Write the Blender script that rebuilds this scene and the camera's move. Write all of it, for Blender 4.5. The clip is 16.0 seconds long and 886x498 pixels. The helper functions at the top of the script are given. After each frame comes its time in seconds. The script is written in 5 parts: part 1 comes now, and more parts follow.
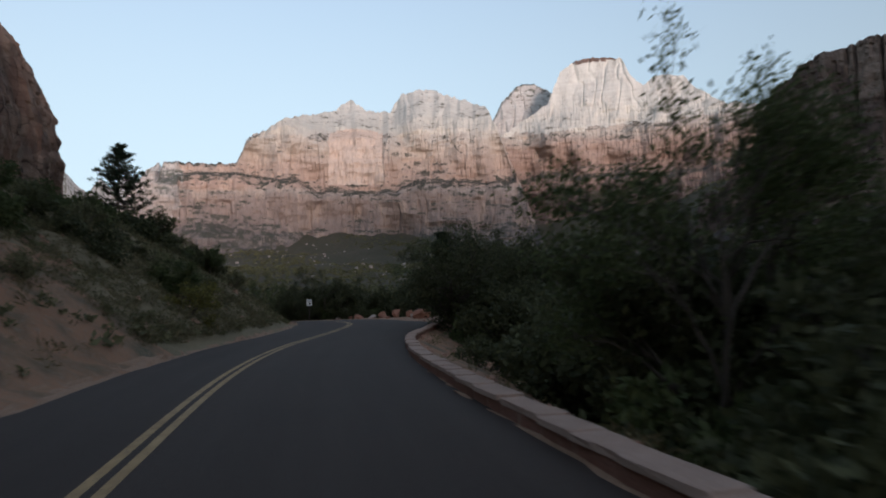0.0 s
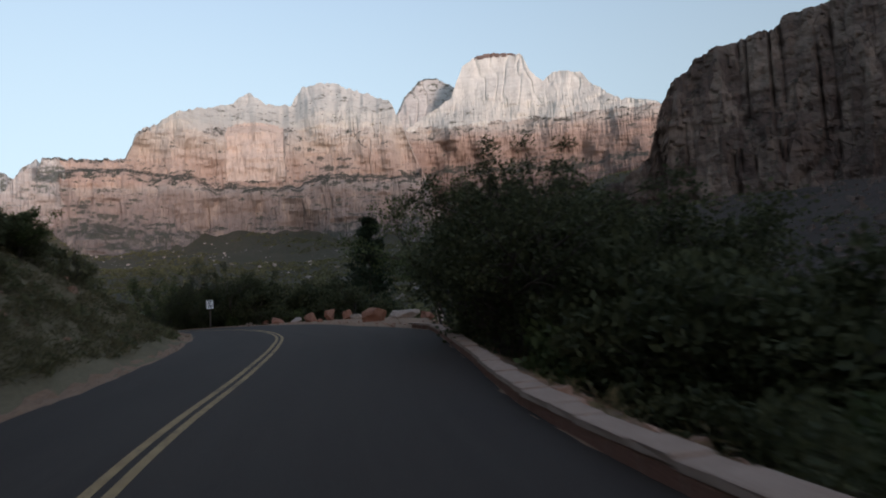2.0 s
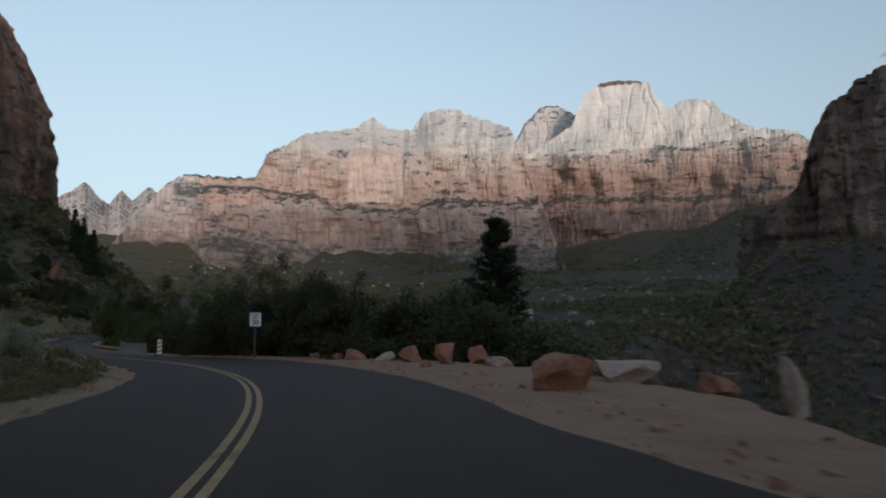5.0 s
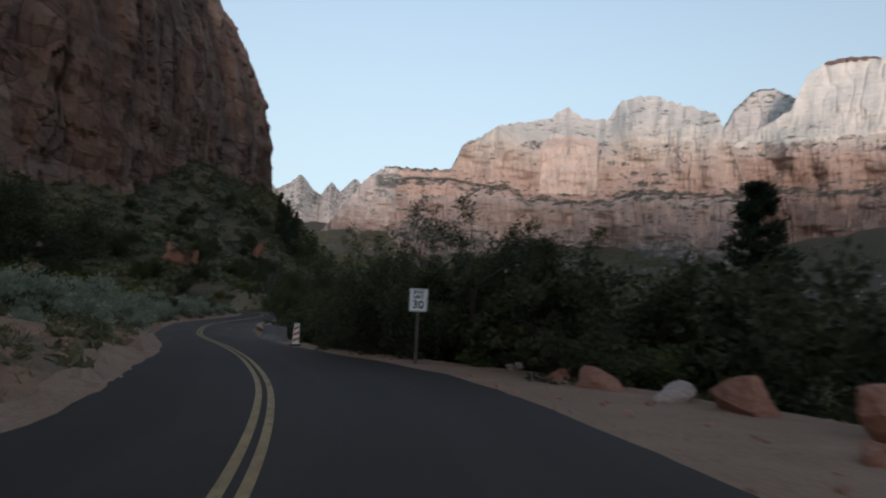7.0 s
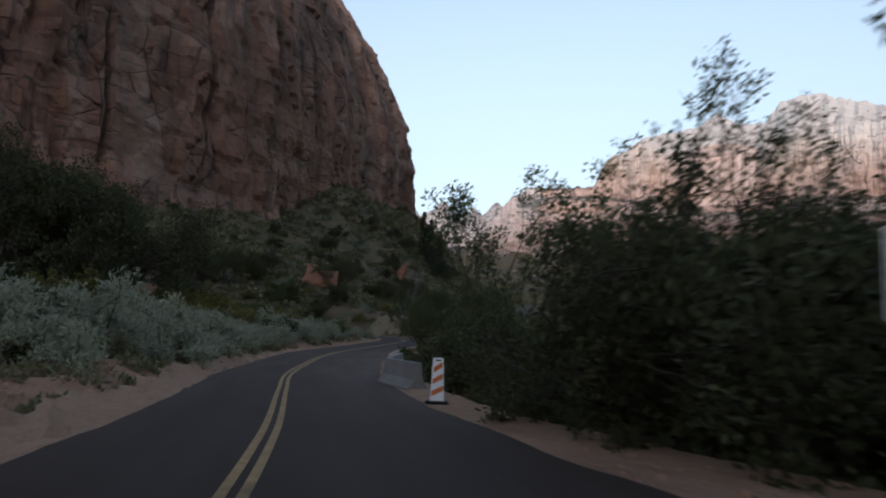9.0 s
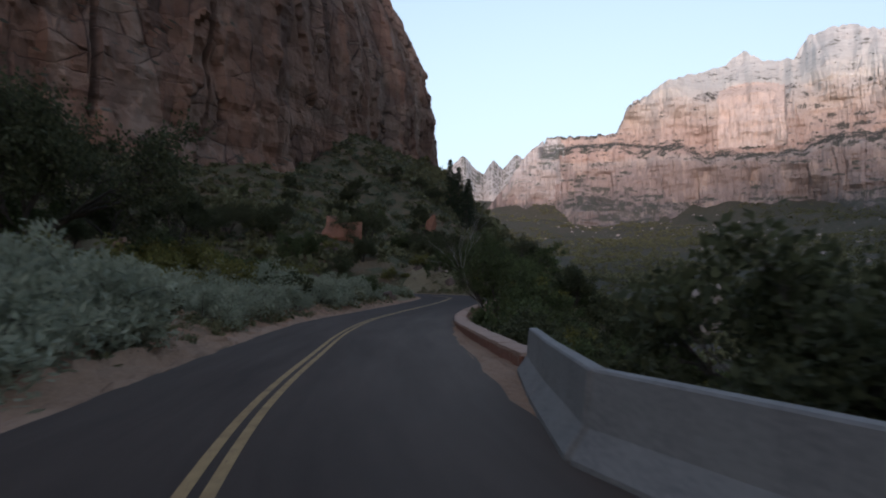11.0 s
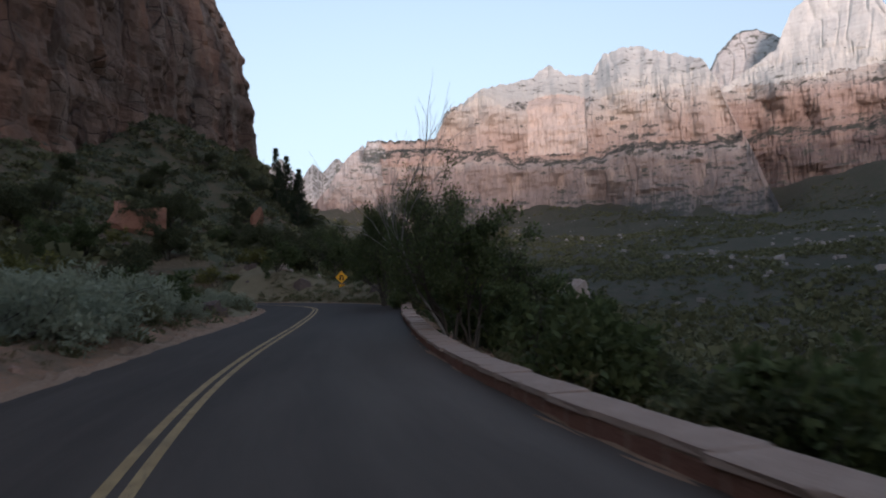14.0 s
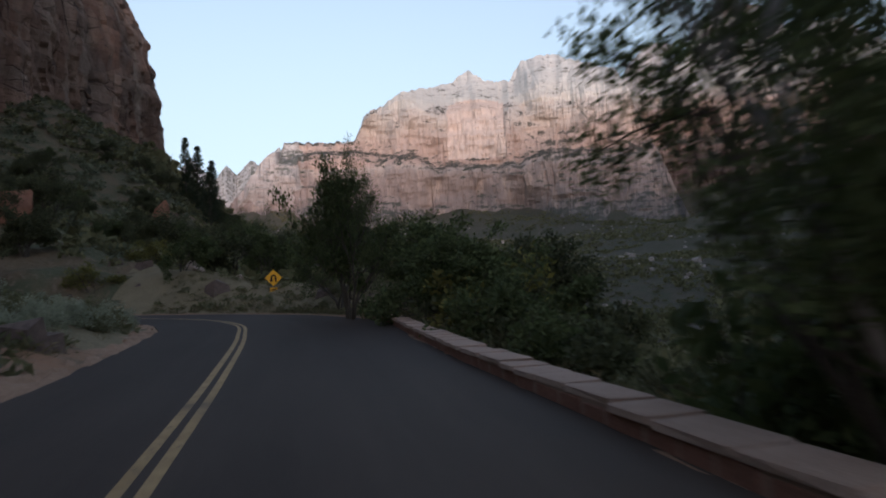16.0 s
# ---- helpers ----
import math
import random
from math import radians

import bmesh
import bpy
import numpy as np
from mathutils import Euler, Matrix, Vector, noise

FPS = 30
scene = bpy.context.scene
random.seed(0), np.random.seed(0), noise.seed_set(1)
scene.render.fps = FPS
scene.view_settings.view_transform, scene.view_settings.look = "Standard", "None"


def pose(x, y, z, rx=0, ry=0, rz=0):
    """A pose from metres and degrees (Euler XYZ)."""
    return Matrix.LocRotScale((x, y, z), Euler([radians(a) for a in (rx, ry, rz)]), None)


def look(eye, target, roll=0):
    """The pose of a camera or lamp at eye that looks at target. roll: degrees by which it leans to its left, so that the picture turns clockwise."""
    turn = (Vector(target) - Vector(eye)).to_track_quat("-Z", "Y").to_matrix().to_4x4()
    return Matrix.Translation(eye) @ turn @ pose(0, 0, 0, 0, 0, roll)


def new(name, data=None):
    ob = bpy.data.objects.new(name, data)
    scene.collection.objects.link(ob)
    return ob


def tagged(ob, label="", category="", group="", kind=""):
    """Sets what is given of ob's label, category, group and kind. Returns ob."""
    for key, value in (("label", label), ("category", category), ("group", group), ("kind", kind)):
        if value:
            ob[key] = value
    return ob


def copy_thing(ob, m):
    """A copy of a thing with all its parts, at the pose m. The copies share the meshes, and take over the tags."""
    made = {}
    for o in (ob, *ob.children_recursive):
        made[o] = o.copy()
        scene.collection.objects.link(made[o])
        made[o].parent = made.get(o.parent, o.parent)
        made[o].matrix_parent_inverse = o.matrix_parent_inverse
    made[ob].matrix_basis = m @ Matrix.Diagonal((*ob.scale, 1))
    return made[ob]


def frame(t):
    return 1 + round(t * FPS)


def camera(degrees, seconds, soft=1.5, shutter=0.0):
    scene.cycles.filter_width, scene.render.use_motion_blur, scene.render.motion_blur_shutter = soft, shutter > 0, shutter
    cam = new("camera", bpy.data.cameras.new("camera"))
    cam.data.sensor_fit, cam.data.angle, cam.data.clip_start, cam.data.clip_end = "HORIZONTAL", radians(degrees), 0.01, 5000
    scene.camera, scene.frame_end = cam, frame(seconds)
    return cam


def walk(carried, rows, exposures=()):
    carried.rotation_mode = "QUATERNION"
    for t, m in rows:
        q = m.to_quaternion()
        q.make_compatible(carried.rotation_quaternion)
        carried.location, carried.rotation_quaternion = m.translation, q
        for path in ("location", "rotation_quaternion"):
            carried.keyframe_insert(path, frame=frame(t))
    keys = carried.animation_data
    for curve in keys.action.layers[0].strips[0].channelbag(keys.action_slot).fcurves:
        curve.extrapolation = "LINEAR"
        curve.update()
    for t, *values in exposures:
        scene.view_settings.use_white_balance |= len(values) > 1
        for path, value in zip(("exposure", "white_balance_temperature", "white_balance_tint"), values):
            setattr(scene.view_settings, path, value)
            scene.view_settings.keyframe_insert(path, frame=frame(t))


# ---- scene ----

STOPS = 1.38
# seconds, stops more, white point, tint
EXTRA = [(0, 0.15, 7050, 28), (0.7, 0.2, 7050, 28), (3, 0.1, 7050, 27), (5.5, 0.0, 7050, 25), (7, 0.1, 7050, 27), (8, 0.3, 7000, 29), (9.5, 0.4, 6850, 31), (12, 0.36, 6800, 32), (16, 0.28, 6850, 31)]
# camera: seconds, eye, yaw to the left, pitch up, lean
PATH = [
    (0, (-0.001, 0.000, 1.421), 0.05, 5.06, -1.95),
    (0.5, (-1.008, 3.958, 1.486), -0.87, 4.36, -1.55),
    (1, (-1.907, 7.940, 1.551), -0.94, 3.95, -1.81),
    (1.5, (-2.670, 11.949, 1.616), -4.70, 4.02, -3.39),
    (2, (-3.257, 15.989, 1.680), -7.94, 4.27, -3.96),
    (2.5, (-3.570, 20.068, 1.741), -5.69, 6.90, -1.54),
    (3, (-3.696, 24.169, 1.800), -6.17, 6.09, -0.47),
    (3.5, (-3.737, 28.283, 1.856), -5.52, 5.81, -0.01),
    (4, (-3.792, 32.407, 1.908), -3.92, 5.95, 0.03),
    (4.5, (-3.957, 36.534, 1.955), -1.52, 6.36, -0.04),
    (5, (-4.316, 40.650, 1.998), 1.51, 6.92, -0.20),
    (5.5, (-4.926, 44.733, 2.035), 5.03, 7.50, 0.02),
    (6, (-5.805, 48.758, 2.065), 8.87, 7.98, 3.35),
    (6.5, (-6.881, 52.733, 2.089), 11.85, 6.49, 2.90),
    (7, (-8.192, 56.636, 2.105), 17.61, 5.86, 3.13),
    (7.5, (-9.764, 60.460, 2.110), 21.93, 5.64, 3.33),
    (8, (-11.706, 64.156, 2.100), 26.68, 5.72, 3.64),
    (8.5, (-13.874, 67.783, 2.077), 27.91, 6.01, 2.12),
    (9, (-16.281, 71.284, 2.044), 29.87, 7.22, 2.36),
    (9.5, (-18.851, 74.656, 2.005), 32.38, 5.97, 1.40),
    (10, (-21.506, 77.925, 1.963), 33.29, 4.92, 0.19),
    (10.5, (-24.227, 81.093, 1.923), 32.94, 4.09, -0.01),
    (11, (-26.959, 84.200, 1.886), 31.63, 3.51, 0.01),
    (11.5, (-29.643, 87.297, 1.856), 29.70, 3.21, -0.39),
    (12, (-32.204, 90.444, 1.834), 27.46, 3.22, -2.00),
    (12.5, (-34.619, 93.659, 1.822), 25.25, 3.57, -1.21),
    (13, (-36.972, 96.876, 1.820), 21.63, 4.89, -0.83),
    (13.5, (-39.301, 100.069, 1.830), 18.41, 3.10, -1.92),
    (14, (-41.555, 103.273, 1.849), 16.49, 3.66, -1.98),
    (14.5, (-43.640, 106.545, 1.877), 14.37, 3.23, -3.02),
    (15, (-45.556, 109.883, 1.911), 12.67, 2.71, -2.87),
    (15.5, (-47.335, 113.273, 1.949), 10.64, 3.48, -1.48),
    (16, (-48.973, 116.724, 1.989), 9.59, 3.76, -2.58),
]


def aim(eye, yaw, pitch, lean):
    y, p = radians(yaw), radians(pitch)
    ahead = Vector((-math.sin(y) * math.cos(p), math.cos(y) * math.cos(p), math.sin(p)))
    return look(eye, Vector(eye) + 2 * ahead, lean)


cam = camera(66.51, 16.0, soft=1.9, shutter=0.5)
walk(cam, [(t, aim(eye, yaw, pitch, lean)) for t, eye, yaw, pitch, lean in PATH], [(t, STOPS + more, white, tint) for t, more, white, tint in EXTRA])

# centre line of the road over the driven stretch
CENTRE = [
    (-1.36, -0.35, 0.00),
    (-3.19, 7.23, 0.12),
    (-4.60, 14.97, 0.25),
    (-5.34, 22.48, 0.36),
    (-5.47, 30.32, 0.46),
    (-5.76, 38.04, 0.55),
    (-6.40, 45.25, 0.62),
    (-8.01, 52.79, 0.67),
    (-10.51, 59.71, 0.69),
    (-14.27, 66.56, 0.66),
    (-18.56, 72.74, 0.60),
    (-23.24, 78.63, 0.53),
    (-28.45, 84.54, 0.46),
    (-33.30, 90.12, 0.41),
    (-38.07, 96.56, 0.40),
    (-42.39, 102.72, 0.43),
    (-46.47, 109.38, 0.49),
    (-49.94, 116.25, 0.57),
]

# ---------------------------------------------------------------- light
world = bpy.data.worlds.new("world")
scene.world = world
world.use_nodes = True
wn = world.node_tree.nodes
sky = wn.new("ShaderNodeTexSky")
sky.sky_type = "NISHITA"
sky.sun_disc = False
SUN_EL, SUN_AZ = 5.5, 160.0          # low, behind the road's direction
sky.sun_elevation = radians(SUN_EL - 3.0)
sky.sun_rotation = radians(SUN_AZ)
sky.altitude = 1300
sky.air_density, sky.dust_density, sky.ozone_density = 1.0, 0.7, 1.5
wn["Background"].inputs["Strength"].default_value = 0.15
world.node_tree.links.new(sky.outputs["Color"], wn["Background"].inputs["Color"])


def hazy_sky():
    """Evens the sky out towards the horizon, as thin haze at daybreak does: low directions read the sky a little higher up."""
    links = world.node_tree.links

    def calc(op, *values):
        m = wn.new("ShaderNodeMath")
        m.operation = op
        for k, v in enumerate(values):
            if isinstance(v, (int, float)):
                m.inputs[k].default_value = v
            else:
                links.new(v, m.inputs[k])
        return m.outputs[0]

    way, split, join = wn.new("ShaderNodeTexCoord"), wn.new("ShaderNodeSeparateXYZ"), wn.new("ShaderNodeCombineXYZ")
    links.new(way.outputs["Generated"], split.inputs[0])
    x, y, z = split.outputs
    z = calc("MAXIMUM", z, 0.0)
    high = calc("ADD", calc("MULTIPLY_ADD", z, 0.10, 0.18), calc("MULTIPLY", calc("POWER", z, 3.0), 0.68))
    flat = calc("SQRT", calc("SUBTRACT", 1.0, calc("MULTIPLY", high, high)))
    long = calc("SQRT", calc("ADD", calc("ADD", calc("MULTIPLY", x, x), calc("MULTIPLY", y, y)), 1e-6))
    links.new(calc("MULTIPLY", calc("DIVIDE", x, long), flat), join.inputs[0])
    links.new(calc("MULTIPLY", calc("DIVIDE", y, long), flat), join.inputs[1])
    links.new(high, join.inputs[2])
    links.new(join.outputs[0], sky.inputs["Vector"])


hazy_sky()
sun = new("sun", bpy.data.lights.new("sun", "SUN"))
sun.data.energy = 1.02
sun.data.angle = radians(9)
sun.data.color = (1.0, 0.95, 0.90)
a, e = radians(SUN_AZ), radians(SUN_EL)
sun.matrix_world = look((0, 0, 0), (-math.sin(a) * math.cos(e), -math.cos(a) * math.cos(e), -math.sin(e)))


# ---------------------------------------------------------------- numbers and noise
def hash2(i, j, k=0):
    v = (i * 374761393 + j * 668265263 + k * 2147483647 + 1013904223) & 0xFFFFFFFF
    v = ((v ^ (v >> 13)) * 1274126177) & 0xFFFFFFFF
    return ((v ^ (v >> 16)) & 0xFFFF) / 65535.0 * 2 - 1


def vnoise(x, y, seed=0):
    """Smooth noise in -1..1 over arrays."""
    x, y = np.asarray(x, float), np.asarray(y, float)
    i, j = np.floor(x).astype(np.int64), np.floor(y).astype(np.int64)
    u, v = x - i, y - j
    u, v = u * u * (3 - 2 * u), v * v * (3 - 2 * v)
    a, b = hash2(i, j, seed), hash2(i + 1, j, seed)
    c, d = hash2(i, j + 1, seed), hash2(i + 1, j + 1, seed)
    return (a * (1 - u) + b * u) * (1 - v) + (c * (1 - u) + d * u) * v


def fbm(x, y, seed=0, octaves=4, gain=0.5):
    total, amp = 0.0, 1.0
    for n in range(octaves):
        total = total + amp * vnoise(x * 2**n, y * 2**n, seed + 17 * n)
        amp *= gain
    return total


def step(a, b, x):
    t = np.clip((np.asarray(x, float) - a) / (b - a), 0, 1)
    return t * t * (3 - 2 * t)


# ---------------------------------------------------------------- the road's line
def smooth_line(points, every=0.5):
    """A curve through the points, with about equal steps."""
    p = np.array(points, float)
    p = np.vstack([2 * p[0] - p[1], p, 2 * p[-1] - p[-2]])
    out = []
    for n in range(1, len(p) - 2):
        t = np.linspace(0, 1, 24, endpoint=False)[:, None]
        a, b, c, d = p[n - 1 : n + 3]
        out.append(0.5 * (2 * b + (c - a) * t + (2 * a - 5 * b + 4 * c - d) * t**2 + (3 * b - a - 3 * c + d) * t**3))
    out = np.vstack(out + [p[-2:-1]])
    s = np.r_[0, np.cumsum(np.linalg.norm(np.diff(out[:, :2], axis=0), axis=1))]
    t = np.arange(0, s[-1], every)
    return np.stack([np.interp(t, s, out[:, k]) for k in range(3)], 1)


BEHIND = [(22.0, -88.0, -1.4), (13.0, -50.0, -0.9), (4.0, -18.0, -0.25)]
BEYOND = [(-54.35, 126.65, 0.80), (-58.3, 135.5, 1.0), (-61.7, 141.8, 1.15), (-66.5, 146.6, 1.3), (-73.5, 147.8, 1.55), (-81.0, 143.5, 1.9), (-88.0, 135.0, 2.4), (-96.0, 124.0, 3.0)]
LINE = smooth_line(BEHIND + CENTRE + BEYOND)
LS = np.r_[0, np.cumsum(np.linalg.norm(np.diff(LINE[:, :2], axis=0), axis=1))]
LS -= LS[np.argmin(np.linalg.norm(LINE[:, :2] - np.array(CENTRE[0][:2]), axis=1))]
TAN = np.gradient(LINE[:, :2], axis=0)
TAN /= np.linalg.norm(TAN, axis=1)[:, None]
LEFT = np.stack([-TAN[:, 1], TAN[:, 0]], 1)


def right_edge(s):
    return np.interp(s, [-20, 17, 22, 25, 28, 31, 36, 42, 46, 51, 58, 64, 68, 75, 80, 82.5, 85, 88, 92, 100, 105, 112, 117, 126, 135, 148, 152, 165],
                     [-3.95, -3.9, -3.92, -4.0, -4.2, -4.45, -4.9, -5.5, -5.0, -4.15, -4.4, -4.45, -4.75, -5.0, -4.3, -3.8, -3.55, -3.2, -3.2, -3.3, -3.55, -3.68, -3.86, -3.92, -3.93, -4.28, -4.9, -4.6])


def left_edge(s):
    return np.interp(s, [-20, 12, 20, 28, 34, 39, 46, 55, 61, 66, 75, 82, 94, 110, 114, 121, 130, 145, 165], [2.5, 2.36, 2.42, 2.7, 2.95, 3.2, 3.65, 3.4, 2.9, 2.5, 2.75, 2.42, 2.35, 2.5, 2.6, 2.75, 2.65, 2.7, 2.9])


def left_margin(s):
    return 0.75 + 0.35 * fbm(s * 0.5, 0 * s, 42) - 0.2 * step(20, 34, s) * (1 - step(54, 62, s)) + 0.25 * step(68, 78, s) * (1 - step(98, 112, s))


def right_margin(s):
    return np.interp(s, [40, 46, 100, 112, 118], [0.3, 0.85, 0.85, 0.7, 0.3]) + np.interp(s, [40, 46, 100, 112], [0.04, 0.3, 0.3, 0.04]) * fbm(s * 0.4, 0 * s, 44) + np.interp(s, [44, 52, 62, 76, 84, 92, 100], [0, 3.6, 5.0, 2.6, 0.9, 0.4, 0.0])


def road_xyz(s, c, up=0.0):
    """The place at the length s along the centre line, c to its left, up above it."""
    s, c = np.asarray(s, float), np.asarray(c, float)
    x = np.interp(s, LS, LINE[:, 0]) + c * np.interp(s, LS, LEFT[:, 0])
    y = np.interp(s, LS, LINE[:, 1]) + c * np.interp(s, LS, LEFT[:, 1])
    return np.stack([x, y, np.interp(s, LS, LINE[:, 2]) + up + 0 * c], -1)


def road_sc(x, y):
    """Length and offset to the left of a place, from the nearest point of the centre line."""
    x, y = np.ravel(x), np.ravel(y)
    k = np.empty(len(x), int)
    for n in range(0, len(x), 4000):
        d = (x[n : n + 4000, None] - LINE[None, :, 0]) ** 2 + (y[n : n + 4000, None] - LINE[None, :, 1]) ** 2
        k[n : n + 4000] = d.argmin(1)
    ox, oy = x - LINE[k, 0], y - LINE[k, 1]
    c = LEFT[k, 0] * ox + LEFT[k, 1] * oy
    return LS[k], np.sign(c) * np.hypot(ox, oy), LINE[k, 2]


# ---------------------------------------------------------------- meshes
def mesh_from(name, verts, faces, smooth=False, mats=()):
    me = bpy.data.meshes.new(name)
    me.from_pydata([tuple(v) for v in np.asarray(verts, float).tolist()], [], [tuple(f) for f in faces])
    for m in mats:
        me.materials.append(m)
    me.polygons.foreach_set("use_smooth", [smooth] * len(me.polygons))
    me.update()
    return me


def grid_faces(nu, nv):
    k = np.arange((nu - 1) * (nv - 1))
    a = (k // (nv - 1)) * nv + k % (nv - 1)
    return np.stack([a, a + nv, a + nv + 1, a + 1], 1).tolist()


def part(name, bm, material, parent, label="", smooth=False):
    me = bpy.data.meshes.new(name)
    bm.to_mesh(me)
    bm.free()
    me.materials.append(material)
    me.polygons.foreach_set("use_smooth", [smooth] * len(me.polygons))
    ob = new(name, me)
    ob.parent = parent
    return tagged(ob, label)


def empty(name, m, label, category, group=""):
    ob = new(name)
    ob.matrix_world = m
    ob.empty_display_size = 0.2
    return tagged(ob, label, category, group)


# ---------------------------------------------------------------- materials
class Nodes:
    def __init__(self, name, rough=0.9, spec=0.2):
        self.mat = bpy.data.materials.new(name)
        self.mat.use_nodes = True
        self.t = self.mat.node_tree
        self.b = self.t.nodes["Principled BSDF"]
        self.b.inputs["Roughness"].default_value = rough
        self.b.inputs["Specular IOR Level"].default_value = spec

    def node(self, kind, **sets):
        n = self.t.nodes.new(kind)
        for k, v in sets.items():
            setattr(n, k, v)
        return n

    def link(self, a, b):
        self.t.links.new(a, b)
        return b

    def coords(self, scale=(1, 1, 1), kind="Object"):
        c = self.node("ShaderNodeTexCoord")
        m = self.node("ShaderNodeMapping")
        m.inputs["Scale"].default_value = scale
        self.link(c.outputs[kind], m.inputs["Vector"])
        return m.outputs["Vector"]

    def noise(self, scale, detail=4, stretch=(1, 1, 1), rough=0.55, kind="Object"):
        n = self.node("ShaderNodeTexNoise")
        n.inputs["Scale"].default_value = scale
        n.inputs["Detail"].default_value = detail
        n.inputs["Roughness"].default_value = rough
        self.link(self.coords(stretch, kind), n.inputs["Vector"])
        return n.outputs["Fac"]

    def ramp(self, fac, stops):
        r = self.node("ShaderNodeValToRGB")
        while len(r.color_ramp.elements) < len(stops):
            r.color_ramp.elements.new(0.5)
        for el, (p, c) in zip(r.color_ramp.elements, stops):
            el.position, el.color = p, (*c, 1) if len(c) == 3 else c
        self.link(fac, r.inputs["Fac"])
        return r.outputs["Color"]

    def grey(self, fac, lo, hi):
        m = self.node("ShaderNodeMapRange")
        m.inputs["From Min"].default_value, m.inputs["From Max"].default_value = lo, hi
        self.link(fac, m.inputs["Value"])
        return m.outputs["Result"]

    def math(self, op, a, b):
        m = self.node("ShaderNodeMath", operation=op)
        for n, v in enumerate((a, b)):
            if isinstance(v, (int, float)):
                m.inputs[n].default_value = v
            else:
                self.link(v, m.inputs[n])
        return m.outputs[0]

    def mix(self, fac, a, b, how="MIX"):
        m = self.node("ShaderNodeMix", data_type="RGBA", blend_type=how)
        for key, v in (("Factor", fac), ("A", a), ("B", b)):
            sock = [s for s in m.inputs if s.name == key and s.type == ("VALUE" if key == "Factor" else "RGBA")][0]
            if isinstance(v, (int, float)):
                sock.default_value = v
            elif isinstance(v, tuple):
                sock.default_value = (*v, 1)
            else:
                self.link(v, sock)
        return [s for s in m.outputs if s.type == "RGBA"][0]

    def colour(self, c):
        if isinstance(c, tuple):
            self.b.inputs["Base Color"].default_value = (*c, 1)
        else:
            self.link(c, self.b.inputs["Base Color"])
        return self

    def bump(self, fac, strength=0.4, distance=0.05):
        n = self.node("ShaderNodeBump")
        n.inputs["Strength"].default_value, n.inputs["Distance"].default_value = strength, distance
        self.link(fac, n.inputs["Height"])
        self.link(n.outputs["Normal"], self.b.inputs["Normal"])
        return self

    def slope(self):
        g = self.node("ShaderNodeNewGeometry")
        s = self.node("ShaderNodeSeparateXYZ")
        self.link(g.outputs["Normal"], s.inputs[0])
        return s.outputs["Z"]

    def height(self):
        g = self.node("ShaderNodeNewGeometry")
        s = self.node("ShaderNodeSeparateXYZ")
        self.link(g.outputs["Position"], s.inputs[0])
        return s.outputs["Z"]


def asphalt_material():
    n = Nodes("asphalt", 0.85, 0.25)
    big = n.noise(0.25, 4)
    fine = n.noise(60, 3)
    c = n.ramp(big, [(0.3, (0.0265, 0.0145, 0.0102)), (0.7, (0.034, 0.020, 0.0142))])
    track = n.noise(1.0, 4, (1.1, 0.035, 1), 0.6, "UV")
    c = n.mix(n.math("MULTIPLY", n.grey(track, 0.45, 0.68), 0.7), c, (0.047, 0.0315, 0.0235))
    patch = n.noise(0.9, 5)
    c = n.mix(n.math("MULTIPLY", n.grey(patch, 0.55, 0.75), 0.3), c, (0.020, 0.016, 0.0135))
    # a length of older, dusty paving before and along the second wall
    along = n.node("ShaderNodeSeparateXYZ")
    n.link(n.coords((1, 1, 1), "UV"), along.inputs[0])
    old = n.math("MULTIPLY", n.grey(along.outputs[1], 78, 104), n.math("SUBTRACT", 1.0, n.grey(along.outputs[1], 124, 146)))
    dust = n.grey(n.noise(1.0, 5, (0.8, 0.09, 1), 0.6, "UV"), 0.3, 0.62)
    edge = n.math("MULTIPLY", n.math("SUBTRACT", 1.0, n.grey(along.outputs[0], 0.6, 4.5)), 0.45)
    c = n.mix(n.math("MULTIPLY", old, n.math("ADD", n.math("MULTIPLY", dust, 0.45), edge)), c, (0.145, 0.105, 0.08))
    c = n.mix(n.grey(fine, 0.35, 0.75), c, n.mix(0.5, c, (0.08, 0.06, 0.046)))
    n.colour(c).bump(fine, 0.35, 0.01)
    return n.mat


def worn_paint_material():
    n = Nodes("worn_yellow_paint", 0.75, 0.2)
    c = n.ramp(n.noise(3.5, 5), [(0.3, (0.29, 0.175, 0.078)), (0.7, (0.44, 0.28, 0.13))])
    worn = n.math("MAXIMUM", n.grey(n.noise(14, 5, rough=0.65), 0.54, 0.66), n.grey(n.noise(0.7, 4), 0.56, 0.74))
    c = n.mix(n.math("MULTIPLY", worn, 0.7), c, (0.075, 0.056, 0.042))
    n.colour(c).bump(n.noise(50, 3), 0.2, 0.004)
    return n.mat


def plain(name, c1, c2, scale, rough=0.9, fine=0, bump=0.3, dist=0.02, stretch=(1, 1, 1), spec=0.2):
    n = Nodes(name, rough, spec)
    f = n.noise(scale, 5, stretch)
    c = n.ramp(f, [(0.3, c1), (0.7, c2)])
    if fine:
        g = n.noise(fine, 3)
        c = n.mix(n.grey(g, 0.3, 0.8), c, tuple(v * 1.25 for v in c2))
        n.bump(g, bump, dist)
    else:
        n.bump(f, bump, dist)
    n.colour(c)
    return n.mat


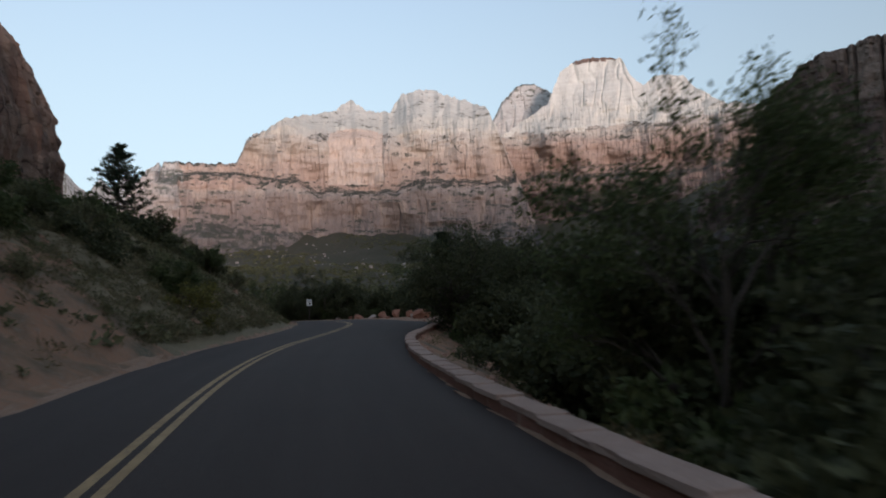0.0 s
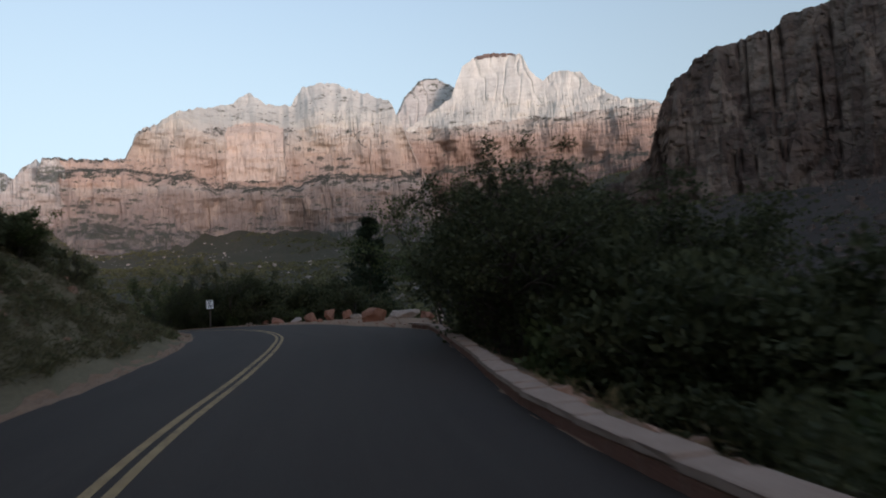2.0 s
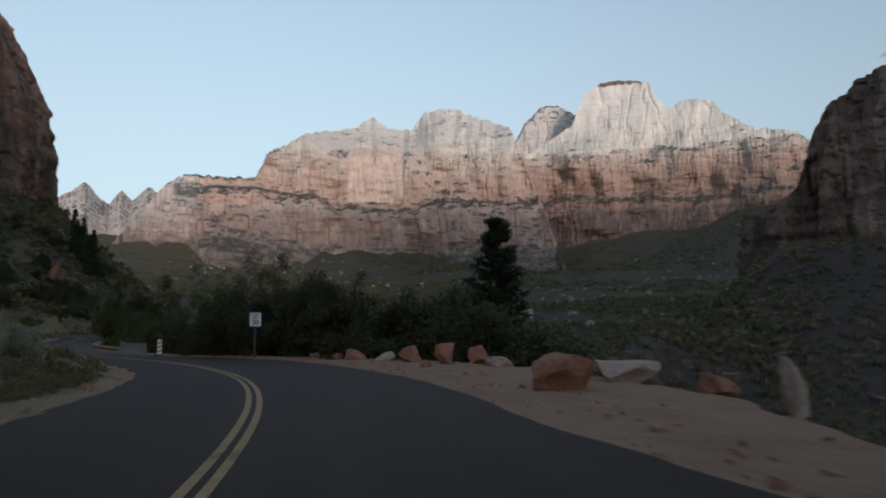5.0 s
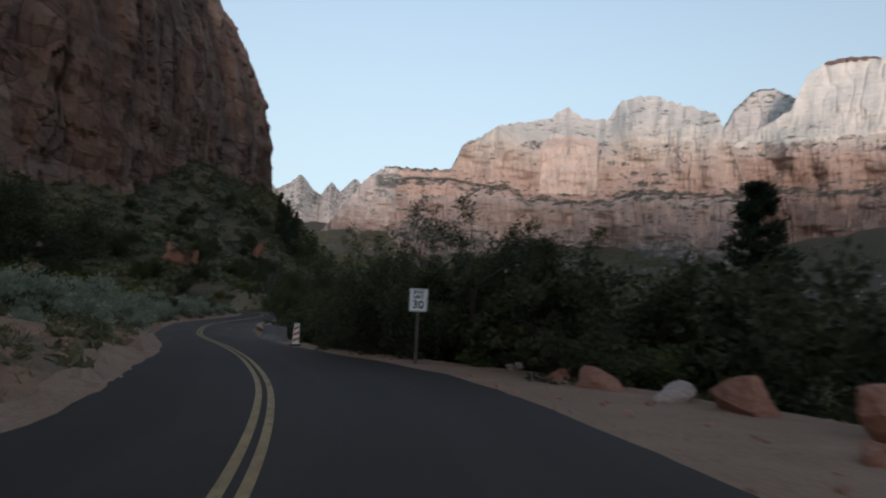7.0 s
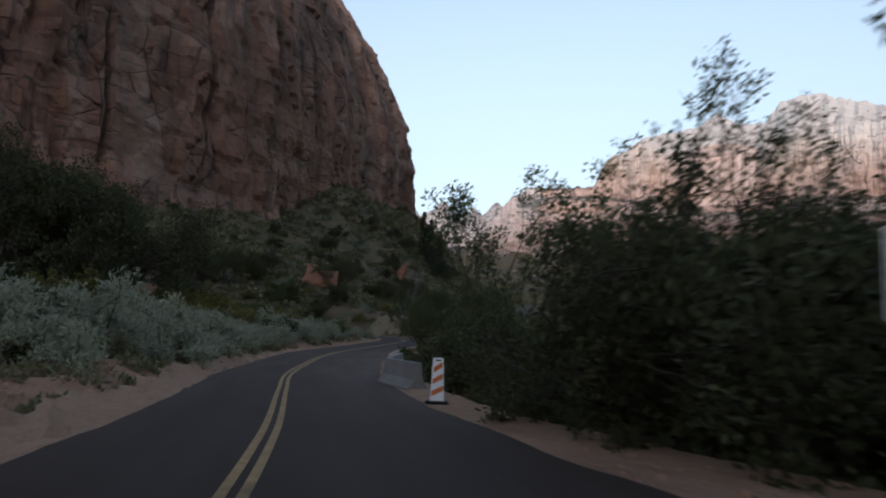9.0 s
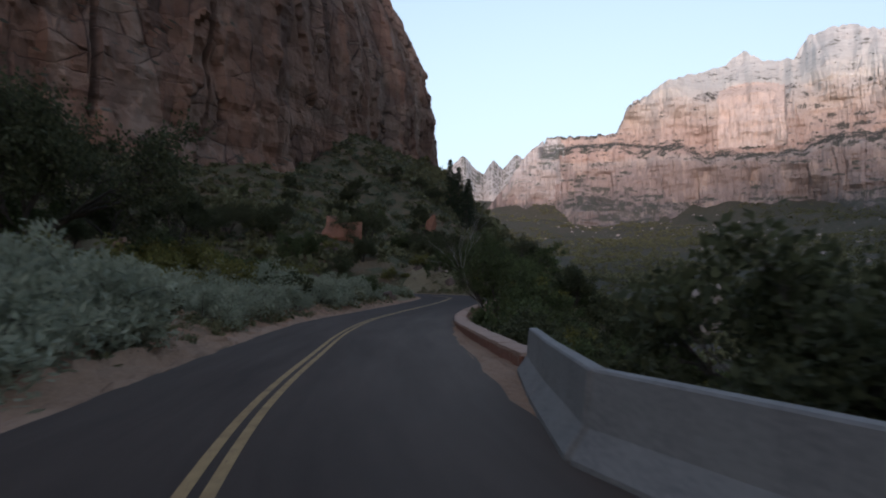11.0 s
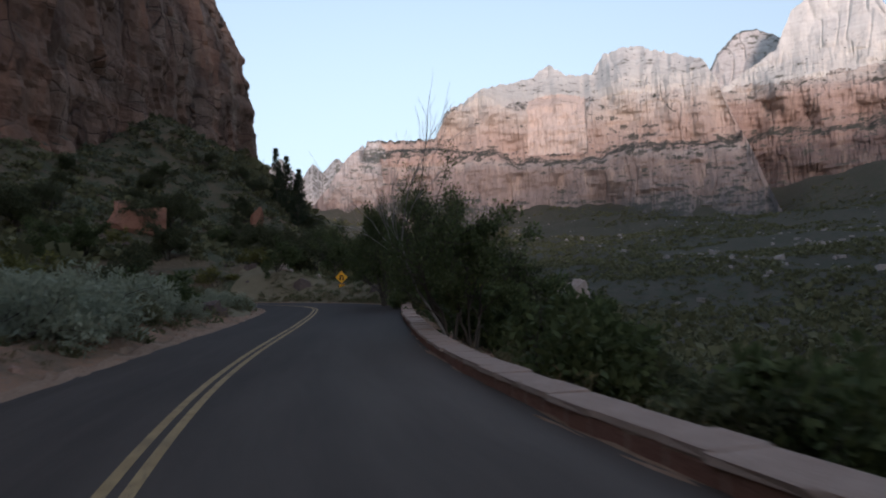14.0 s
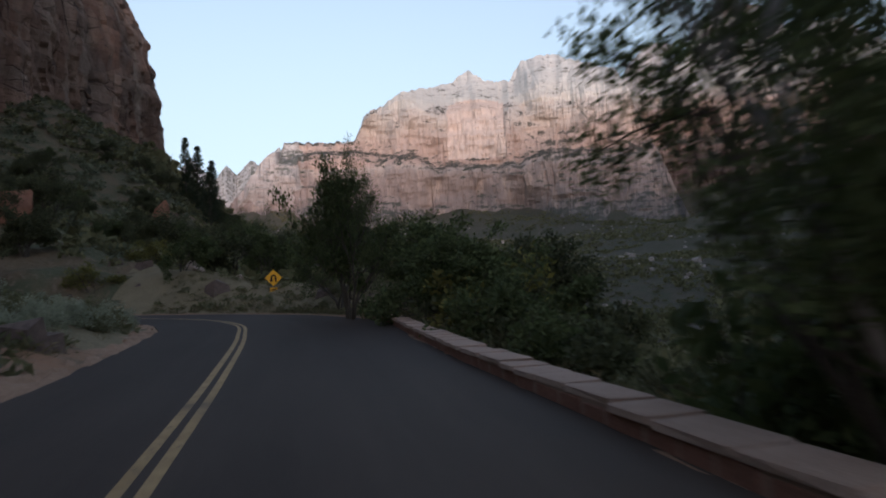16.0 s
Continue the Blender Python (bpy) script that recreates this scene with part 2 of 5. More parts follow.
def ground_material():
    n = Nodes("ground", 1.0, 0.1)
    big, mid, fine = n.noise(0.05, 5), n.noise(0.7, 5), n.noise(9, 4)
    c = n.ramp(big, [(0.35, (0.32, 0.152, 0.086)), (0.6, (0.34, 0.19, 0.118))])
    c = n.mix(n.grey(mid, 0.45, 0.7), c, (0.11, 0.10, 0.065))
    c = n.mix(n.grey(fine, 0.5, 0.8), c, (0.27, 0.19, 0.14))
    n.colour(c).bump(n.math("ADD", mid, fine), 0.6, 0.12)
    return n.mat


def scrubland_material():
    n = Nodes("scrubland", 1.0, 0.1)
    big, mid, fine = n.noise(0.012, 5), n.noise(0.12, 5), n.noise(1.2, 4)
    c = n.ramp(big, [(0.35, (0.076, 0.068, 0.048)), (0.65, (0.098, 0.083, 0.061))])
    c = n.mix(n.grey(mid, 0.45, 0.62), c, (0.068, 0.07, 0.045))
    c = n.mix(n.grey(fine, 0.6, 0.85), c, (0.13, 0.11, 0.09))
    n.colour(c).bump(n.math("ADD", mid, fine), 0.7, 0.8)
    return n.mat


def rock_material(name, layers, low, high, streak=0.02, grain=0.15, veg=(0.05, 0.055, 0.035), bump_m=1.0, stain=0.35, ledge=(0.98, 1.14), slabs=0.5, pale=0.2, banding=0.5, waver=0.22):
    """Sandstone whose beds change with height, stained downwards, with plants on its ledges."""
    n = Nodes(name, 0.95, 0.1)
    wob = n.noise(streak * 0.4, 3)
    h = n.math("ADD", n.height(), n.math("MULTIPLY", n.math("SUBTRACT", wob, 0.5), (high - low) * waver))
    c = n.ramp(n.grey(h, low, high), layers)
    beds = n.noise(streak * 0.25, 5, (1, 1, 14), 0.6)
    c = n.mix(n.grey(beds, 0.35, 0.7), c, n.mix(banding, c, (0.16, 0.095, 0.07)))
    run = n.noise(streak * 1.6, 5, (1, 1, 0.22), 0.55)
    dark = n.grey(run, 0.52, 0.72)
    c = n.mix(n.math("MULTIPLY", dark, stain), c, (0.13, 0.085, 0.065))
    light = n.grey(n.noise(streak * 1.5, 4, (1, 1, 0.12), 0.5), 0.52, 0.72)
    c = n.mix(n.math("MULTIPLY", light, pale), c, (0.62, 0.47, 0.36))
    g = n.noise(grain, 6, (1, 1, 0.5), 0.7)
    c = n.mix(n.math("MULTIPLY", n.grey(g, 0.55, 0.7), 0.5), c, n.mix(0.6, c, (0.08, 0.05, 0.04)))
    spots = n.grey(n.math("ADD", n.math("MULTIPLY", n.slope(), 0.9), n.math("MULTIPLY", n.noise(grain * 0.5, 5), 1.7)), ledge[0] + 0.36, ledge[1] + 0.42)
    c = n.mix(spots, c, veg)
    # slabs and blocks parted by cracks
    warp = n.node("ShaderNodeTexNoise")
    warp.inputs["Scale"].default_value, warp.inputs["Detail"].default_value = streak * 0.8, 4
    n.link(n.coords((1, 1, 0.6)), warp.inputs["Vector"])
    line = None
    for stretch, size, weight in (((1, 1, 0.3), streak * 1.1, 1.0), ((0.35, 0.35, 1.0), streak * 1.9, 0.7)):
        at = n.node("ShaderNodeVectorMath", operation="MULTIPLY_ADD")
        n.link(warp.outputs["Color"], at.inputs[0])
        at.inputs[1].default_value = tuple(0.5 / streak * s for s in stretch)
        n.link(n.coords(stretch), at.inputs[2])
        cell = n.node("ShaderNodeTexVoronoi", feature="F1")
        edge = n.node("ShaderNodeTexVoronoi", feature="DISTANCE_TO_EDGE")
        for v in (cell, edge):
            v.inputs["Scale"].default_value = size
            n.link(at.outputs[0], v.inputs["Vector"])
        tone = n.node("ShaderNodeSeparateColor")
        n.link(cell.outputs["Color"], tone.inputs[0])
        c = n.mix(n.math("MULTIPLY", n.grey(tone.outputs[0], 0.45, 1.0), slabs * weight), c, n.mix(0.6, c, (0.10, 0.065, 0.055)))
        c = n.mix(n.math("MULTIPLY", n.grey(tone.outputs[1], 0.6, 1.0), slabs * weight * 0.7), c, n.mix(0.5, c, (0.56, 0.40, 0.31)))
        cut = n.math("MULTIPLY", n.math("SUBTRACT", 1.0, n.grey(edge.outputs["Distance"], 0.0, 0.028)), n.grey(n.noise(streak * 0.7, 3), 0.42, 0.6))
        c = n.mix(n.math("MULTIPLY", cut, min(1.0, slabs * weight * 1.3)), c, (0.055, 0.038, 0.033))
        line = cut if line is None else n.math("MAXIMUM", line, cut)
    tall = n.math("SUBTRACT", n.math("ADD", g, beds), n.math("MULTIPLY", line, slabs))
    n.colour(c).bump(tall, 0.6, bump_m)
    return n.mat


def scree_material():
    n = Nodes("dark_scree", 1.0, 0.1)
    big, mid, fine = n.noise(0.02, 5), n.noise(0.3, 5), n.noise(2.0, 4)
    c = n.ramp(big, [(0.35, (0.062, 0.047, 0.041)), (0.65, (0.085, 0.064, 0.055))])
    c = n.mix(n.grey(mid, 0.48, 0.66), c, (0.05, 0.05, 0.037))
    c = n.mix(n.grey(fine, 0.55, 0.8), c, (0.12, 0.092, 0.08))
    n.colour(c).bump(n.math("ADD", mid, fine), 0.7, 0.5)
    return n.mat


def talus_material():
    n = Nodes("talus", 1.0, 0.1)
    big, mid, fine = n.noise(0.03, 5), n.noise(0.25, 5), n.noise(2.5, 4)
    c = n.ramp(big, [(0.35, (0.18, 0.112, 0.07)), (0.65, (0.13, 0.104, 0.062))])
    c = n.mix(n.grey(mid, 0.42, 0.6), c, (0.085, 0.085, 0.048))
    c = n.mix(n.grey(fine, 0.55, 0.8), c, (0.24, 0.165, 0.115))
    n.colour(c).bump(n.math("ADD", mid, fine), 0.7, 0.4)
    return n.mat


ASPHALT = asphalt_material()
DIRT = plain("pale_dirt", (0.20, 0.108, 0.066), (0.305, 0.187, 0.122), 0.8, 1.0, 14, 0.6, 0.03)
BRUSHLAND = plain("brown_brush_slope", (0.058, 0.052, 0.036), (0.09, 0.074, 0.055), 0.15, 1.0, 1.4, 0.7, 0.4)
TURF = plain("dry_grass_soil", (0.135, 0.105, 0.06), (0.205, 0.158, 0.094), 0.9, 1.0, 11, 0.7, 0.05)
GROUND, SCRUBLAND, TALUS, SCREE = ground_material(), scrubland_material(), talus_material(), scree_material()
YELLOW = worn_paint_material()
STONE = plain("red_sandstone", (0.27, 0.14, 0.095), (0.40, 0.23, 0.16), 1.1, 0.95, 18, 0.6, 0.02)
# Face stones darker and redder than the capstones.
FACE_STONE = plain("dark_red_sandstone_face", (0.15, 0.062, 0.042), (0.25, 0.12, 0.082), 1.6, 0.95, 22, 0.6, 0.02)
CAPSTONE = plain("pale_pink_sandstone_cap", (0.27, 0.165, 0.12), (0.40, 0.27, 0.205), 1.3, 0.95, 26, 0.5, 0.015)
MORTAR = plain("mortar", (0.20, 0.12, 0.085), (0.28, 0.18, 0.135), 4, 1.0, 30, 0.4, 0.01)
# Low beds: greyer rock, darkened further in colour for shade at the foot.
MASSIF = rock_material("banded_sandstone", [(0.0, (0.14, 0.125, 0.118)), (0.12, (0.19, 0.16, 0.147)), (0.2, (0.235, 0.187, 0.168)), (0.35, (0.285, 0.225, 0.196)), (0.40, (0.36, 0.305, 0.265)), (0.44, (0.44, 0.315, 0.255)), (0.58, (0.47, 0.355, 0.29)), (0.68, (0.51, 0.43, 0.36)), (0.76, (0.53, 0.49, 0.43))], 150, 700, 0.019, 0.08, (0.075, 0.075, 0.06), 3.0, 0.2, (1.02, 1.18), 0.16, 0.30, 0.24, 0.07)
FRESH = rock_material("fresh_pale_pink_sandstone", [(0.0, (0.56, 0.44, 0.365)), (0.5, (0.60, 0.48, 0.40)), (1.0, (0.55, 0.43, 0.35))], 380, 640, 0.03, 0.06, (0.1, 0.1, 0.08), 1.5, 0.3, (1.3, 1.45), 0.05, 0.3, 0.08, 0.05)
# Lower half coloured dark to stand for the shade on the butte's walls.
BUTTE = rock_material("foot_shaded_sandstone", [(0.0, (0.10, 0.088, 0.085)), (0.14, (0.115, 0.097, 0.092)), (0.3, (0.12, 0.095, 0.088)), (0.40, (0.13, 0.10, 0.093)), (0.44, (0.25, 0.175, 0.147)), (0.60, (0.32, 0.225, 0.183)), (0.70, (0.40, 0.30, 0.25)), (0.78, (0.46, 0.42, 0.365))], 150, 760, 0.026, 0.09, (0.07, 0.07, 0.055), 3.0, 0.26, (1.02, 1.18), 0.16, 0.22, 0.45, 0.07)
CAPROCK = rock_material("cream_sandstone", [(0.0, (0.53, 0.45, 0.375)), (0.35, (0.57, 0.545, 0.475)), (1.0, (0.60, 0.59, 0.535))], 500, 850, 0.022, 0.05, (0.11, 0.11, 0.085), 1.5, 0.10, (1.32, 1.46), 0.07, 0.12, 0.16, 0.07)
DARKCAP = rock_material("dark_caprock", [(0.0, (0.12, 0.085, 0.075)), (1.0, (0.17, 0.125, 0.11))], 800, 1000, 0.03, 0.1, (0.05, 0.055, 0.04), 3.0, 0.2, (0.9, 1.1))
PALE = rock_material("pale_sandstone", [(0.0, (0.32, 0.275, 0.25)), (0.35, (0.48, 0.44, 0.40)), (0.7, (0.57, 0.55, 0.51))], 250, 650, 0.026, 0.09, (0.13, 0.135, 0.11), 3.0, 0.18, (0.96, 1.14), 0.2, 0.1, 0.3, 0.07)
CLIFF = rock_material("dark_red_sandstone", [(0.0, (0.40, 0.185, 0.115)), (0.2, (0.31, 0.16, 0.107)), (0.45, (0.29, 0.172, 0.127)), (0.7, (0.32, 0.207, 0.158)), (1.0, (0.37, 0.258, 0.203))], 10, 230, 0.085, 0.4, (0.05, 0.055, 0.035), 2.4, 0.6, (0.98, 1.14), 0.7, 0.36)
# This cliff's shade is put into its colours, deepest towards the foot.
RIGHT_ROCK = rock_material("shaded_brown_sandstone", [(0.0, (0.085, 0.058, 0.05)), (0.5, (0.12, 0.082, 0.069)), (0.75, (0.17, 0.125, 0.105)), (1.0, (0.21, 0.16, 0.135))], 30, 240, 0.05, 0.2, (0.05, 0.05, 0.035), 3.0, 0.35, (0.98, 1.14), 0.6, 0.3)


# ---------------------------------------------------------------- ground
DIVIDE = np.vstack([LINE[LS < 148, :2], smooth_line([(-66, 156, 0), (-82, 200, 0), (-112, 300, 0), (-150, 420, 0), (-260, 800, 0)], 2.0)[:, :2]])
DWAY = np.gradient(DIVIDE, axis=0)


FOOT = [(-330, 560), (-250, 440), (-207.5, 346.5), (-185.8, 288.2), (-156.1, 210.7), (-159, 159), (-170, 90), (-180, 0), (-190, -90)]


def uphill(x, y):
    """Distance to the left (+, uphill) or right (-, towards the river) of the line that parts the two slopes."""
    out = np.empty(len(x))
    for n in range(0, len(x), 4000):
        dx, dy = x[n : n + 4000, None] - DIVIDE[None, :, 0], y[n : n + 4000, None] - DIVIDE[None, :, 1]
        d = dx**2 + dy**2
        k = d.argmin(1)
        m = np.arange(len(k))
        out[n : n + 4000] = np.sqrt(d[m, k]) * np.sign(DWAY[k, 0] * dy[m, k] - DWAY[k, 1] * dx[m, k])
    return out


def ground_height(x, y):
    """The land: a spur and talus to the left of the road, the slope to the river on its right, the valley and its far side."""
    shape = np.shape(x)
    x, y = np.ravel(np.asarray(x, float)), np.ravel(np.asarray(y, float))
    s, c, z = road_sc(x, y)
    re, le = right_edge(s), left_edge(s)
    D = uphill(x, y)
    off = np.where(c > 0, np.maximum(c - le, 0), np.maximum(re - c, 0))
    left, right = np.minimum(off, np.maximum(D, 0)), np.minimum(off, np.maximum(-D, 0))
    # left: low bank, the spur beside the first bend, then talus up to the cliff
    spur = step(-40, -5, s) * (1 - step(40, 60, s))
    bank = 0.5 * step(0.9, 1.6, left) * (0.6 + 0.5 * vnoise(s * 0.35, 0 * s, 5))
    foot = np.interp(y, [-200, 0, 140, 215, 235, 258, 310, 390, 500], [20, 20, 27, 30.5, 38, 52, 58, 67, 76]) - z
    gap = np.full(len(x), 1e9)
    for (ax, ay), (bx, by) in zip(FOOT, FOOT[1:]):
        f = np.clip(((x - ax) * (bx - ax) + (y - ay) * (by - ay)) / ((bx - ax) ** 2 + (by - ay) ** 2), 0, 1)
        gap = np.minimum(gap, np.hypot(x - ax - f * (bx - ax), y - ay - f * (by - ay)))
    part_way = np.clip(left - 1.2, 0, None) / (np.clip(left - 1.2, 0, None) + np.maximum(gap - 4, 0) + 1e-6)
    rise = foot * part_way**1.2
    hill = np.minimum(0.72 * np.maximum(left - 0.6, 0), 5.2 + 0.42 * np.maximum(left - 8.5, 0))
    up = bank + 0.25 * step(1.0, 2.2, left) * vnoise(x * 1.1, y * 1.1, 33) + rise * (1 - spur) + hill * spur
    mound = 1.6 * step(1.5, 6, off) * step(152, 160, s) * (c < 0)
    # right: shelf, then down to the river and up again on the far side
    shelf = np.interp(s, [-20, 44, 52, 62, 76, 84, 92, 100, 150, 156, 170], [0.5, 0.6, 4.5, 6.0, 4.0, 2.0, 1.2, 0.9, 0.8, 5.0, 5.0])
    d = np.maximum(right - shelf, 0)
    down = -np.interp(d, [0, 2, 10, 28, 50, 62, 110, 200], [0, 0.9, 5.0, 10.5, 14.0, 14.2, 24, 30])
    z = z + np.where(D > 0, up, down) + mound
    # the far side of the valley, towards the mountains
    far = np.hypot(x + 25, y - 60)
    far_z = np.interp(far, [0, 150, 350, 700, 1100, 1500, 1800, 2050, 5000], [-30, -26, -16, 18, 62, 120, 180, 245, 260])
    az = np.degrees(np.arctan2(x + 25, y - 60))
    far_z = far_z + step(1200, 1900, far) * (34 * fbm(x * 0.004, y * 0.004, 25, 4) + 130 * step(13, 27, az))
    blend = step(120, 330, far) * (1 - step(-60, 0, D)) + step(400, 600, far) * step(-60, 0, D)
    z = z * (1 - blend) + far_z * blend
    # scree below the cliff on the right
    az = np.degrees(np.arctan2(x + 25, y - 60))
    scree = (-20 + 85 * step(180, 590, far)) * step(20, 30, az)
    z = np.where((az > 20) & (az < 170), np.maximum(z, scree * step(120, 260, far) + z * (1 - step(120, 260, far))), z)
    rough = step(0, 6, off - np.where(c > 0, left_margin(s), right_margin(s)))
    z = z + rough * (0.22 * fbm(x * 0.35, y * 0.35, 3, 3) + step(8, 40, off) * 1.1 * fbm(x * 0.06, y * 0.06, 9, 3)) + step(150, 500, off) * 9 * fbm(x * 0.008, y * 0.008, 21, 4)
    on_road = (c < le + left_margin(s) - 0.5) & (c > re - right_margin(s) + 0.4)
    return np.where(on_road, z - 0.12, z).reshape(shape)


def graded(lo, hi, fine, outer, grow):
    line = list(np.arange(lo, hi, fine))
    for sign, start, end in ((-1, lo, outer[0]), (1, line[-1], outer[1])):
        more, gap, at = [], fine, start
        while (at - end) * sign < 0:
            gap *= grow
            at += sign * gap
            more.append(at)
        line = more[::-1] + line if sign < 0 else line + more
    return np.array(line)


gx, gy = graded(-112, 34, 0.8, (-4500, 4500), 1.055), graded(-16, 176, 0.8, (-4500, 4700), 1.055)
GX, GY = np.meshgrid(gx, gy, indexing="ij")
GZ = ground_height(GX, GY)
ground = new("ground", mesh_from("ground", np.stack([GX, GY, GZ], -1).reshape(-1, 3), grid_faces(len(gx), len(gy)), True, [GROUND, SCRUBLAND, TALUS, SCREE, TURF, BRUSHLAND]))
mid = (GX[:-1, :-1] + GX[1:, 1:]) / 2, (GY[:-1, :-1] + GY[1:, 1:]) / 2
away = np.hypot(mid[0] + 25, mid[1] - 60) + 14 * fbm(mid[0] * 0.05, mid[1] * 0.05, 31, 3)
D_mid = uphill(mid[0].ravel(), mid[1].ravel()).reshape(away.shape)
kind_of = np.where(D_mid < -14, 1, np.where((away > 75) & (D_mid > 10), 2, np.where(away > 130, 1, 0)))
kind_of = np.where((away > 480) & (D_mid > 10), 1, kind_of)
kind_of = np.where((kind_of == 1) & (away < 380), 5, kind_of)
s_mid, c_mid, _ = (q.reshape(away.shape) for q in road_sc(mid[0], mid[1]))
turf = (kind_of == 0) & (s_mid + 3 * fbm(mid[0] * 0.3, mid[1] * 0.3, 35, 2) > 21) & (s_mid < 64) & (c_mid > 0) | (kind_of == 0) & (s_mid > 149)
kind_of = np.where(turf, 4, kind_of)
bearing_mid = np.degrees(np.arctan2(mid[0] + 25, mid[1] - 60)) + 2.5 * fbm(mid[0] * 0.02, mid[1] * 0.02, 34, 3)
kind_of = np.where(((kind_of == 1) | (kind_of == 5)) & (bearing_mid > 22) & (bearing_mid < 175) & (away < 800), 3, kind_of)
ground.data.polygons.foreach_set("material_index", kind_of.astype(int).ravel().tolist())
tagged(ground, "reddish dirt and dry scrub ground falling to a valley", "ground", kind="structure")


def ground_at(x, y):
    """The sheet's own height at places, between its corners."""
    x, y = np.asarray(x, float), np.asarray(y, float)
    i = np.clip(np.searchsorted(gx, x) - 1, 0, len(gx) - 2)
    j = np.clip(np.searchsorted(gy, y) - 1, 0, len(gy) - 2)
    u, v = (x - gx[i]) / (gx[i + 1] - gx[i]), (y - gy[j]) / (gy[j + 1] - gy[j])
    return (GZ[i, j] * (1 - u) + GZ[i + 1, j] * u) * (1 - v) + (GZ[i, j + 1] * (1 - u) + GZ[i + 1, j + 1] * u) * v


# ---------------------------------------------------------------- road
def ribbon(name, s0, s1, lo, hi, up, material, label, nc=2, every=0.5, skirt=0.0):
    s = np.arange(s0, s1, every)
    rows = []
    for f in np.linspace(0, 1, nc):
        a, b = lo(s), hi(s)
        rows.append(road_xyz(s, a + (b - a) * f, up(s, f) if callable(up) else up))
    v = np.stack(rows, 1)
    if skirt:
        v = np.concatenate([v[:, :1] - (0, 0, skirt), v, v[:, -1:] - (0, 0, skirt)], 1)
    me = mesh_from(name, v.reshape(-1, 3), grid_faces(*v.shape[:2]), False, [material])
    uv = me.uv_layers.new(name="road")
    across, along = np.meshgrid(np.arange(v.shape[1]) * 0.9, s, indexing="xy")
    flat_uv = np.stack([across, along], -1).reshape(-1, 2)
    index = np.empty(len(me.loops), int)
    me.loops.foreach_get("vertex_index", index)
    uv.data.foreach_set("uv", flat_uv[index].ravel())
    me.flip_normals()
    ob = new(name, me)
    return tagged(ob, label, name.replace("_", " "), kind="structure")


END = LS[-1] - 1
ribbon("road", -60, END, lambda s: right_edge(s) - 0.1 * (1 - step(42, 45, s)) - 0.1 * step(116, 119, s) + 0.06 * fbm(s * 0.8, 0 * s, 40), lambda s: left_edge(s) + 0.06 * fbm(s * 0.8, 0 * s, 41), 0.0, ASPHALT, "dark two-lane asphalt road winding through the canyon", 9, 0.5, 0.1)
for side, at in (("left", 0.10), ("right", -0.10)):
    ob = ribbon("road_marking", -60, END, lambda s: at - 0.055 + 0 * s, lambda s: at + 0.055 + 0 * s, 0.006, YELLOW, "worn solid yellow centre line painted on asphalt")
    ob["category"] = "road marking"
# dirt margins
ribbon("left_shoulder", -60, END, lambda s: left_edge(s) - 0.05, lambda s: left_edge(s) + left_margin(s),
       lambda s, f: -0.02 + 0.05 * f + (0.03 + 0.10 * f) * fbm(s * 1.5, 0 * s + 7 * f, 43) + 0.45 * max(f - 0.4, 0) * step(66, 76, s) * (1 - step(104, 114, s)), DIRT, "pale sandy dirt shoulder beside the asphalt", 6, 0.5, 0.3)["category"] = "shoulder"
ribbon("right_shoulder", -60, END, lambda s: right_edge(s) - right_margin(s),
       lambda s: right_edge(s) + 0.05, lambda s, f: -0.02 + 0.05 * (1 - f) + 0.03 * fbm(s * 1.5, 0 * s + 7 * f, 45), DIRT, "pale sandy gravel margin and pullout beside the road", 8, 0.5, 0.3)["category"] = "shoulder"


# ---------------------------------------------------------------- stone walls
def block_mesh(name, lx, ly, lz, seed, material, round_=0.03):
    """A rough stone with worn edges, its foot at z 0."""
    rng = random.Random(seed)
    bm = bmesh.new()
    bmesh.ops.create_cube(bm, size=1)
    bmesh.ops.bevel(bm, geom=bm.edges[:], offset=0.07, segments=1, affect="EDGES")
    for v in bm.verts:
        v.co.x, v.co.y, v.co.z = v.co.x * lx, v.co.y * ly, (v.co.z + 0.5) * lz
        v.co += Vector((rng.uniform(-1, 1), rng.uniform(-1, 1), rng.uniform(-1, 1))) * round_ * 0.5
    me = bpy.data.meshes.new(name)
    bm.to_mesh(me)
    bm.free()
    me.materials.append(material)
    return me


